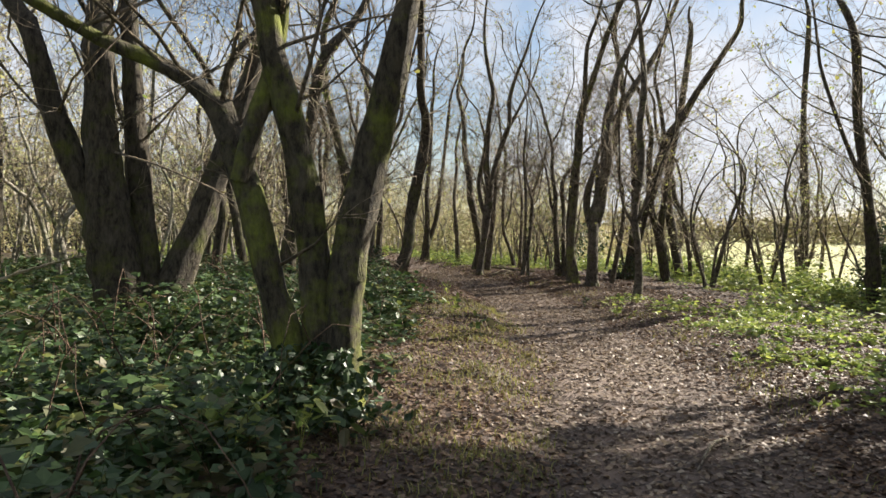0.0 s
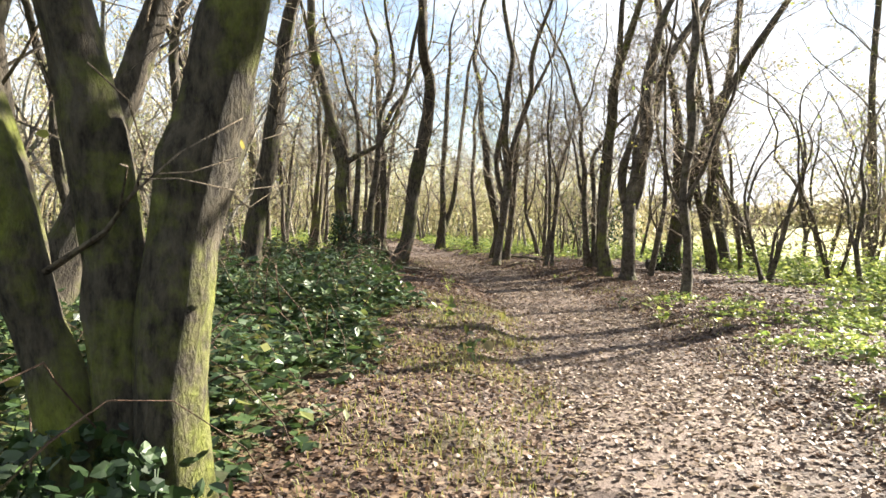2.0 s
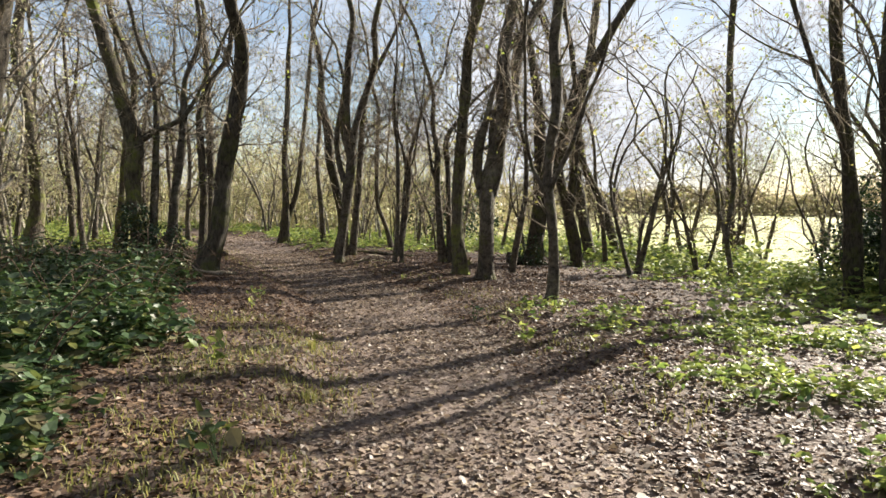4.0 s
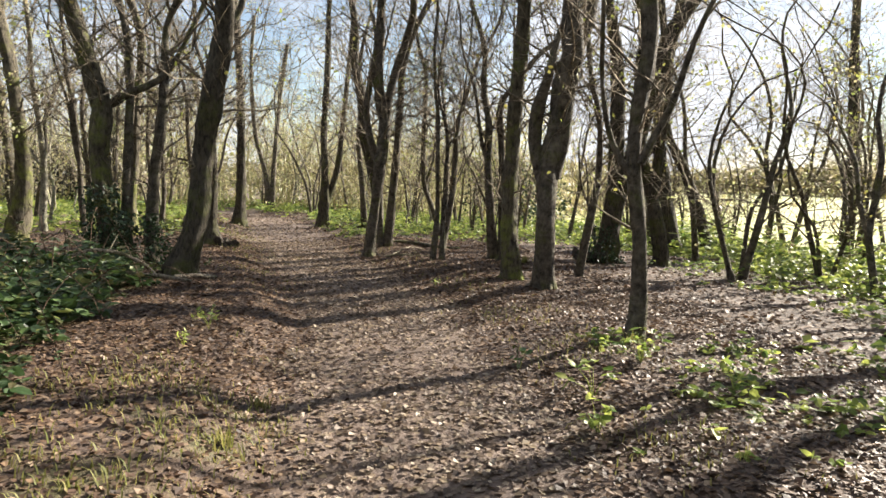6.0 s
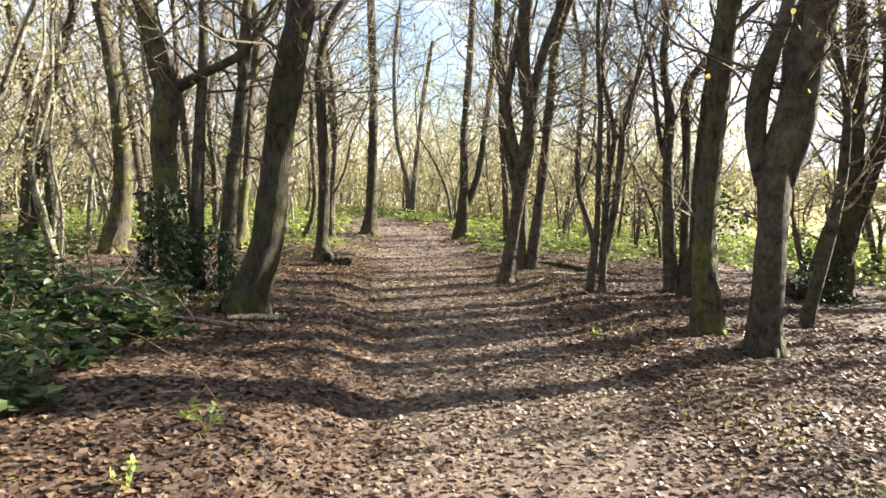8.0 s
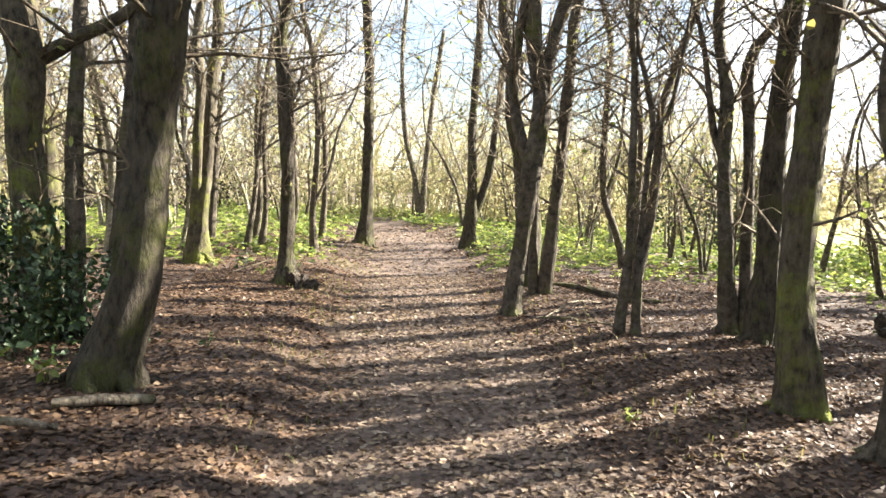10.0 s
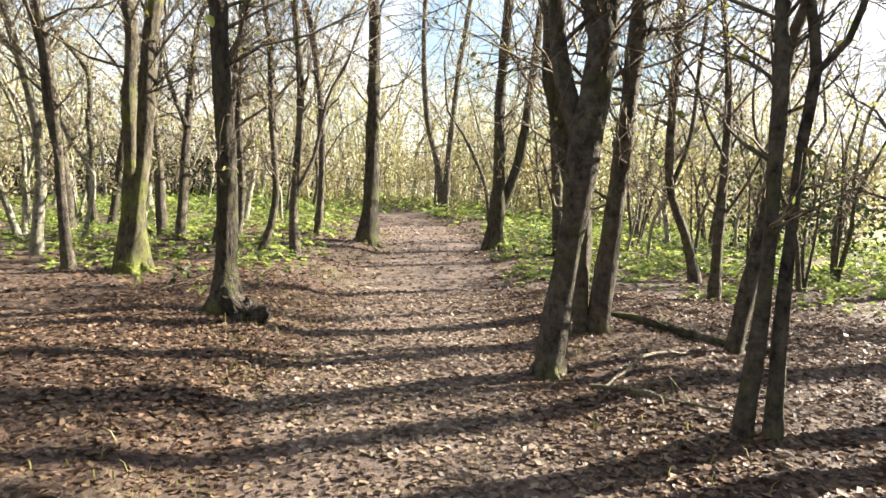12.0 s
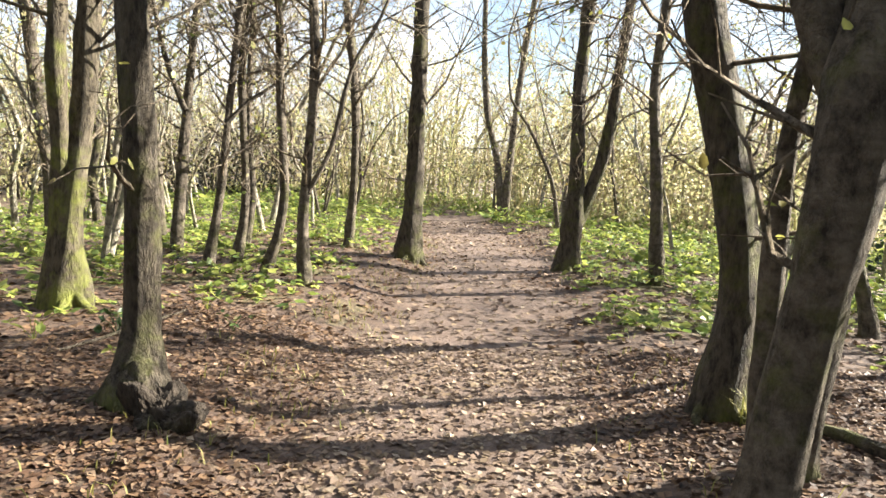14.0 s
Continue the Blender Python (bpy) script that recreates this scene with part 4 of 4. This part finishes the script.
leafy_cover("undergrowth", (4.0, 9, 2, 15), 13500, lambda x, y: 0.8 * herb_share(x, y) ** 1.6, 0.064, 0.5, HERB_LEAF, "sunlit yellow-green nettles and low plants", "undergrowth", 34)
leafy_cover("undergrowth", (7.8, 15, 2, 21), 9000, lambda x, y: 0.85 * herb_share(x, y), 0.1, 0.85, HERB_LEAF, "tall sunlit weeds between the path and the field", "undergrowth", 39)
leafy_cover("undergrowth", (11, 16.8, 6, 32), 5500, lambda x, y: step((x - 11) / 1.5) * (1 - field_share(x, y)), 0.13, 1.05, HERB_LEAF, "tall sunlit weeds along the field's edge", "undergrowth", 40)
leafy_cover("undergrowth", (3.2, 15, 23, 38), 11000, herb_share, 0.1, 0.42, HERB_LEAF, "bright green undergrowth below the trees", "undergrowth", 35)
leafy_cover("undergrowth", (-10, 2.5, 19, 40), 11500, herb_share, 0.1, 0.38, HERB_LEAF, "sunlit green undergrowth between the trunks", "undergrowth", 36)
leafy_cover("undergrowth", (-14, 14, 38, 62), 11000, lambda x, y: herb_share(x, y) * 0.9, 0.18, 0.6, HERB_LEAF, "green undergrowth deep in the wood", "undergrowth", 37)


def grass(box, count, share, tall, seed):
    rng = np.random.default_rng(seed)
    x, y = scatter(count, box, share, rng)
    m = len(x)
    foot = np.stack([x, y, ground_z(x, y) - 0.004], 1)
    a = rng.uniform(0, 6.283, m)
    h = (tall * rng.uniform(0.4, 1.2, m))[:, None]
    lean = np.stack([np.cos(a), np.sin(a), np.zeros(m)], 1) * h * rng.uniform(0.2, 1.1, m)[:, None]
    wide = np.stack([-np.sin(a), np.cos(a), np.zeros(m)], 1) * 0.0045
    mid = foot + lean * 0.35 + np.array([0, 0, 0.62]) * h
    tip = foot + lean + np.array([0, 0, 0.85]) * h
    verts = np.stack([foot - wide, foot + wide, mid + wide * 0.7, mid - wide * 0.7, tip], 1).reshape(-1, 3)
    s = np.arange(m)[:, None] * 5
    faces = (s + np.array([[0, 1, 2, 3]])).tolist() + (s + np.array([[3, 2, 4]])).tolist()
    tagged(mesh_object("grass", verts, faces, GRASS_BLADE, smooth=False), "thin yellowing grass along the edge of the path", "grass", kind="stuff")


grass((0, 7, 1, 17), 110000, verge_share, 0.075, 41)
grass((0, 6, 17, 34), 30000, verge_share, 0.09, 42)


# ---- fallen wood and roots ----
def limb(name, nodes, mat, label, category, seed, shoots=0, n=8, lift=0.0):
    """A fallen branch that lies on the ground: rows of (x, y, height over ground, radius)."""
    rng = np.random.default_rng(seed)
    rows = [(x, y, float(ground_z(x, y)) + h, r) for x, y, h, r in nodes]
    base = Vector(rows[0][:3])
    line = spline([(x - base.x, y - base.y, z - base.z, r) for x, y, z, r in rows], 0.07)
    line[:, :3] += rng.normal(size=(len(line), 3)) * 0.004
    buf = Buf()
    tube(buf, line[:, :3], np.maximum(line[:, 3], 0.002), n, 0.12, 0.0, rng)
    ob = buf.object(name, mat)
    ob.location = base
    for k in range(shoots):
        i = int(rng.uniform(0.25, 0.95) * (len(line) - 1))
        sb = Buf()
        sprout(sb, [], line[i, :3], np.r_[rng.normal(size=2), 0.15], 0.35, line[i, 3] * 0.5, 2, rng, 2, -0.1)
        sb.object("side_shoot", mat, ob)
    return tagged(ob, label, category)


limb("fallen_log", [(5.02, 23.3, 0.05, 0.022), (5.25, 23.12, 0.045, 0.038), (5.55, 22.75, 0.04, 0.042), (5.95, 22.35, 0.035, 0.033), (6.3, 22.2, 0.035, 0.024)], BARK_GREY, "grey fallen branch lying on leaf litter between trees", "log", 51, 2)
limb("stick", [(4.62, 21.0, 0.02, 0.012), (4.85, 20.78, 0.035, 0.014), (5.2, 20.5, 0.02, 0.01), (5.4, 20.42, 0.015, 0.006)], DEADWOOD, "thin brown stick on the leaf litter", "stick", 52, 2, 6)
limb("stick", [(0.9, 15.2, 0.42, 0.012), (1.05, 15.35, 0.47, 0.016), (1.25, 15.5, 0.43, 0.018), (1.5, 15.55, 0.33, 0.014)], DEADWOOD, "pale dead branch caught in the bramble", "stick", 53, 2, 6)
limb("stick", [(1.2, 16.0, 0.16, 0.022), (1.5, 16.2, 0.1, 0.026), (1.85, 16.35, 0.05, 0.02)], DEADWOOD, "mossy dead branch at the edge of the bramble", "stick", 54, 1, 6)
limb("stick", [(-4.9, 10.0, 0.2, 0.016), (-4.2, 10.1, 0.52, 0.022), (-3.6, 10.15, 0.72, 0.018), (-3.2, 10.1, 0.8, 0.01)], DEADWOOD, "pale dead branch lying over the bramble", "stick", 55, 2, 6)
limb("stick", [(1.6, 16.7, 0.03, 0.03), (1.85, 16.85, 0.05, 0.035), (2.05, 17.0, 0.03, 0.025)], DEADWOOD, "short pale piece of dead wood on the litter", "stick", 56, 0, 7)
limb("stick", [(0.35, 23.1, 0.02, 0.01), (0.65, 23.4, 0.16, 0.012), (0.95, 23.7, 0.3, 0.008)], DEADWOOD, "thin dead twig propped on the leaf litter", "stick", 57, 2, 5)
limb("stick", [(2.6, 3.9, 0.015, 0.008), (2.9, 4.3, 0.03, 0.012), (3.2, 4.6, 0.015, 0.007)], DEADWOOD, "small stick lying on the path", "stick", 58, 1, 5)
limb("stick", [(4.7, 20.9, 0.02, 0.008), (5.1, 21.5, 0.08, 0.012), (5.5, 21.9, 0.03, 0.008)], DEADWOOD, "thin twig across the leaf litter", "stick", 59, 2, 5)


def root_burr(x, y, size, seed, mat, label):
    """A knobbly old root stump: several swollen lobes grown together."""
    rng = np.random.default_rng(seed)
    bm = bmesh.new()
    bmesh.ops.create_icosphere(bm, subdivisions=5, radius=1.0)
    lobes = [(Vector((math.cos(k * 0.9 + rng.normal() * 0.3), math.sin(k * 0.9 + rng.normal() * 0.3), rng.uniform(-0.2, 0.9))).normalized(), rng.uniform(0.3, 0.85)) for k in range(7)]
    for v in bm.verts:
        d = v.co.normalized()
        r = 0.6 + sum(w * math.exp(-(1 - d.dot(q)) * 9) for q, w in lobes)
        r *= 1 + 0.22 * noise.noise(d * 3.3) + 0.12 * noise.noise(d * 9) + 0.06 * noise.noise(d * 24)
        v.co = Vector((d.x, d.y, d.z * 1.15 + 0.15)) * r * size
    me = bpy.data.meshes.new("root_stump")
    bm.to_mesh(me)
    bm.free()
    me.materials.append(mat)
    ob = new("root_stump", me)
    ob.location = (x, y, float(ground_z(x, y)) - 0.03)
    return tagged(ob, label, "stump")


root_burr(1.56, 22.4, 0.17, 61, BARK_ROOT, "dark knobbly root stump at the foot of a tree")
root_burr(1.68, 22.32, 0.12, 62, BARK_ROOT, "small dark root stump beside a tree")
root_burr(8.62, 20.7, 0.26, 63, BARK_ROOT, "dark mossy root stump at the foot of a leaning tree")


# ---- ivy on trunks, hedges ----
def ivy(x, y, radius, tall, count, label, seed, lean=(0, 0), size=0.06, bushy=False):
    rng = np.random.default_rng(seed)
    h = rng.uniform(0, 1, count) ** 1.2
    a = rng.uniform(0, 6.283, count)
    r = radius * (1.0 + rng.exponential(0.28, count)) * (1.2 - 0.5 * h)
    if bushy:
        lobe = rng.integers(0, 9, count)
        core = np.stack([rng.normal(size=9) * radius * 0.7, rng.normal(size=9) * radius * 0.7, rng.uniform(0.15, 0.72, 9) * tall], 1)
        ball = rng.normal(size=(count, 3))
        ball *= (rng.uniform(0.35, 1, count) ** 0.4 * radius * 0.85 / np.linalg.norm(ball, axis=1))[:, None]
        spot = core[lobe] + ball
        h, a, r = np.clip(spot[:, 2] / tall, 0, 1.2), np.arctan2(spot[:, 1], spot[:, 0]), np.hypot(spot[:, 0], spot[:, 1])
    z0 = float(ground_z(x, y))
    buf = Buf()
    places = np.stack([x + lean[0] * h + r * np.cos(a), y + lean[1] * h + r * np.sin(a), z0 + h * tall], 1)
    leaf_blades(buf, places, size, rng, 0.1)
    for k in range(5):
        q = rng.uniform(0, 6.283)
        tube(buf, [(x + radius * math.cos(q), y + radius * math.sin(q), z0 - 0.03), (x + radius * math.cos(q + 0.6), y + radius * math.sin(q + 0.6), z0 + tall * 0.8)], [0.008, 0.004], 4)
    return tagged(buf.object("ivy", IVY_LEAF, smooth=False), label, "ivy", kind="stuff")


ivy(0.05, 4.78, 0.3, 0.5, 900, "dark ivy and bramble leaves round the foot of the old tree", 76, (0, 0), 0.075)
ivy(0.38, 18.45, 0.2, 1.15, 1500, "dark glossy ivy round the foot of a trunk", 71, (-0.05, 0))
ivy(0.85, 18.2, 0.3, 0.75, 900, "dark leafy holly growth beside a trunk", 72)
ivy(8.75, 20.7, 0.26, 0.7, 700, "pale-edged ivy on the foot of a leaning tree", 73)
ivy(14.0, 14.6, 1.0, 2.6, 14000, "large dark evergreen bush at the wood's edge", 74, (0, 0), 0.075, True)
ivy(10.5, 34.0, 1.3, 2.6, 2500, "dark evergreen thicket among the trees", 75, (0, 0), 0.13, True)


def far_growth(name, rows, label, mat, seed, size):
    """Distant hedge or woodland edge: thousands of leaf clumps over short stems."""
    rng = np.random.default_rng(seed)
    buf = Buf()
    for x0, y0, x1, y1, tall, count in rows:
        t = rng.uniform(0, 1, count)
        x, y = x0 + (x1 - x0) * t + rng.normal(size=count) * 1.5, y0 + (y1 - y0) * t + rng.normal(size=count) * 1.5
        crest = tall * (0.7 + 0.3 * ripple(x, y, 0.3, seed)) * (0.85 + 0.15 * ripple(x, y, 1.1, seed + 1))
        leaf_blades(buf, np.stack([x, y, ground_z(x, y) + crest * rng.uniform(0, 1, count) ** 0.95], 1), size, rng, 0.1, True)
        for k in range(0, count, 170):
            g = float(ground_z(x[k], y[k]))
            tube(buf, [(x[k], y[k], g - 0.2), (x[k] + rng.normal() * 0.5, y[k] + rng.normal() * 0.3, g + crest[k] * 0.5), (x[k] + rng.normal() * 1.1, y[k], g + crest[k] * rng.uniform(0.7, 1.2))], [0.04, 0.03, 0.01], 4)
    tagged(buf.object(name, mat, smooth=False), label, "hedge", kind="stuff")


THICKET_LEAF = leaf_material("thicket_leaves", [(0.208, 0.178, 0.104), (0.343, 0.292, 0.169), (0.468, 0.410, 0.221), (0.312, 0.335, 0.143), (0.520, 0.497, 0.260), (0.270, 0.216, 0.130)], 0.5)
# leaf colours darkened to stand in for the shade this thicket lies in
SHADED_LEAF = leaf_material("shaded_thicket_leaves", [(0.016, 0.016, 0.008), (0.027, 0.025, 0.013), (0.036, 0.032, 0.018), (0.023, 0.027, 0.011)], 0.2)
# hedge leaves lightened in colour to stand in for haze over distance
HAZY_HEDGE_LEAF = leaf_material("hazy_hedge_leaves", [(0.2, 0.2, 0.10), (0.3, 0.26, 0.15), (0.36, 0.3, 0.17), (0.26, 0.25, 0.11)], 0.4)
far_growth("far_hedge", [(120, -60, 105, 60, 4.5, 14000), (105, 60, 60, 130, 6.0, 12000), (60, 130, -20, 150, 8.0, 10000)], "distant hedge and trees beyond the field", HAZY_HEDGE_LEAF, 81, 0.7)
far_growth("thicket", [(-14, 50, 9, 49, 8.0, 26000), (-6, 46, 3, 44, 4.0, 3000), (3, 47, 16, 45, 7.0, 22000), (5, 42, 13, 37, 4.0, 5000)], "golden tan-leaved thicket where the path bends away", THICKET_LEAF, 83, 0.12)
far_growth("thicket", [(-16, 20, -15, 46, 7.5, 12000), (-16, -2, -16, 20, 7.5, 9000)], "tan twiggy thicket deep in the wood", THICKET_LEAF, 84, 0.16)
far_growth("dark_thicket", [(-24, 40, -7, 49, 4.6, 9000), (-18, 22, -17, 40, 3.2, 5000)], "evergreen thicket deep in the wood, shade put into its leaf colour", SHADED_LEAF, 85, 0.17)
far_growth("field_hedge", [(17, 44, 30, 75, 2.6, 5000)], "rough hedge along the field's edge", HAZY_HEDGE_LEAF, 82, 0.3)


def small_plant(x, y, tall, count, mat, seed, name, label, category, blade=0.36):
    """A little plant: leaf stalks that fan out from one foot, a blade on each."""
    rng = np.random.default_rng(seed)
    buf = Buf()
    for k in range(count):
        a, lean = rng.uniform(0, 6.283), rng.uniform(0.25, 0.9)
        h = tall * rng.uniform(0.5, 1.1)
        tip = np.array([math.cos(a) * lean * h, math.sin(a) * lean * h, h * (1.1 - 0.5 * lean)])
        tube(buf, [(0, 0, -0.01), tuple(tip * [0.4, 0.4, 0.6]), tuple(tip)], [0.003, 0.0025, 0.0015], 4)
        leaf_blades(buf, np.repeat(tip[None], 3, 0) + rng.normal(size=(3, 3)) * 0.012, tall * blade, rng, 0.5)
    ob = buf.object(name, mat, smooth=False)
    ob.location = (x, y, float(ground_z(x, y)))
    return tagged(ob, label, category)


for k, (x, y, tall) in enumerate(((0.75, 17.3, 0.3), (1.0, 17.0, 0.24), (1.25, 17.2, 0.2), (0.3, 23.8, 0.22), (-0.1, 23.4, 0.25), (0.75, 23.2, 0.16), (1.75, 18.6, 0.12), (2.35, 14.1, 0.16), (2.25, 13.4, 0.13), (4.95, 13.2, 0.2), (5.25, 12.3, 0.26), (5.0, 11.6, 0.2), (1.0, 24.3, 0.18), (0.5, 24.8, 0.22), (5.0, 17.6, 0.1), (0.3, 4.25, 0.34), (0.05, 4.0, 0.3), (-0.35, 3.9, 0.36), (0.62, 4.5, 0.22), (5.9, 12.9, 0.18), (6.3, 12.2, 0.2), (2.0, 8.4, 0.3), (1.9, 10.3, 0.28), (5.3, 9.4, 0.2), (5.6, 8.3, 0.18))):
    small_plant(x, y, tall, 5 + k % 4, HERB_LEAF if k % 3 else BRAMBLE_LEAF, 300 + k, "woodland_plant", "small green leafy plant growing out of the leaf litter", "plant")


def grass_tuft(x, y, tall, count, seed):
    rng = np.random.default_rng(seed)
    buf = Buf()
    for k in range(count):
        a, lean = rng.uniform(0, 6.283), rng.uniform(0.1, 0.8)
        foot = np.array([rng.normal() * 0.03, rng.normal() * 0.03, -0.01])
        h = tall * rng.uniform(0.5, 1.1)
        d = np.array([math.cos(a), math.sin(a), 0])
        side = np.array([-d[1], d[0], 0]) * 0.004
        mid, tip = foot + d * lean * h * 0.4 + [0, 0, h * 0.65], foot + d * lean * h + [0, 0, h * 0.85]
        buf.add([foot - side, foot + side, mid + side, mid - side, tip], [(0, 1, 2, 3), (3, 2, 4)])
    ob = buf.object("grass_tuft", GRASS_BLADE, smooth=False)
    ob.location = (x, y, float(ground_z(x, y)))
    return tagged(ob, "bright green grass tuft at the foot of a trunk", "grass")


for k, (x, y, tall) in enumerate(((6.95, 19.75, 0.2), (7.05, 19.9, 0.16), (4.78, 23.3, 0.26), (4.85, 23.45, 0.2), (2.9, 12.4, 0.12), (2.75, 11.5, 0.14), (2.6, 10.0, 0.12), (6.2, 13.7, 0.16))):
    grass_tuft(x, y, tall, 40, 340 + k)
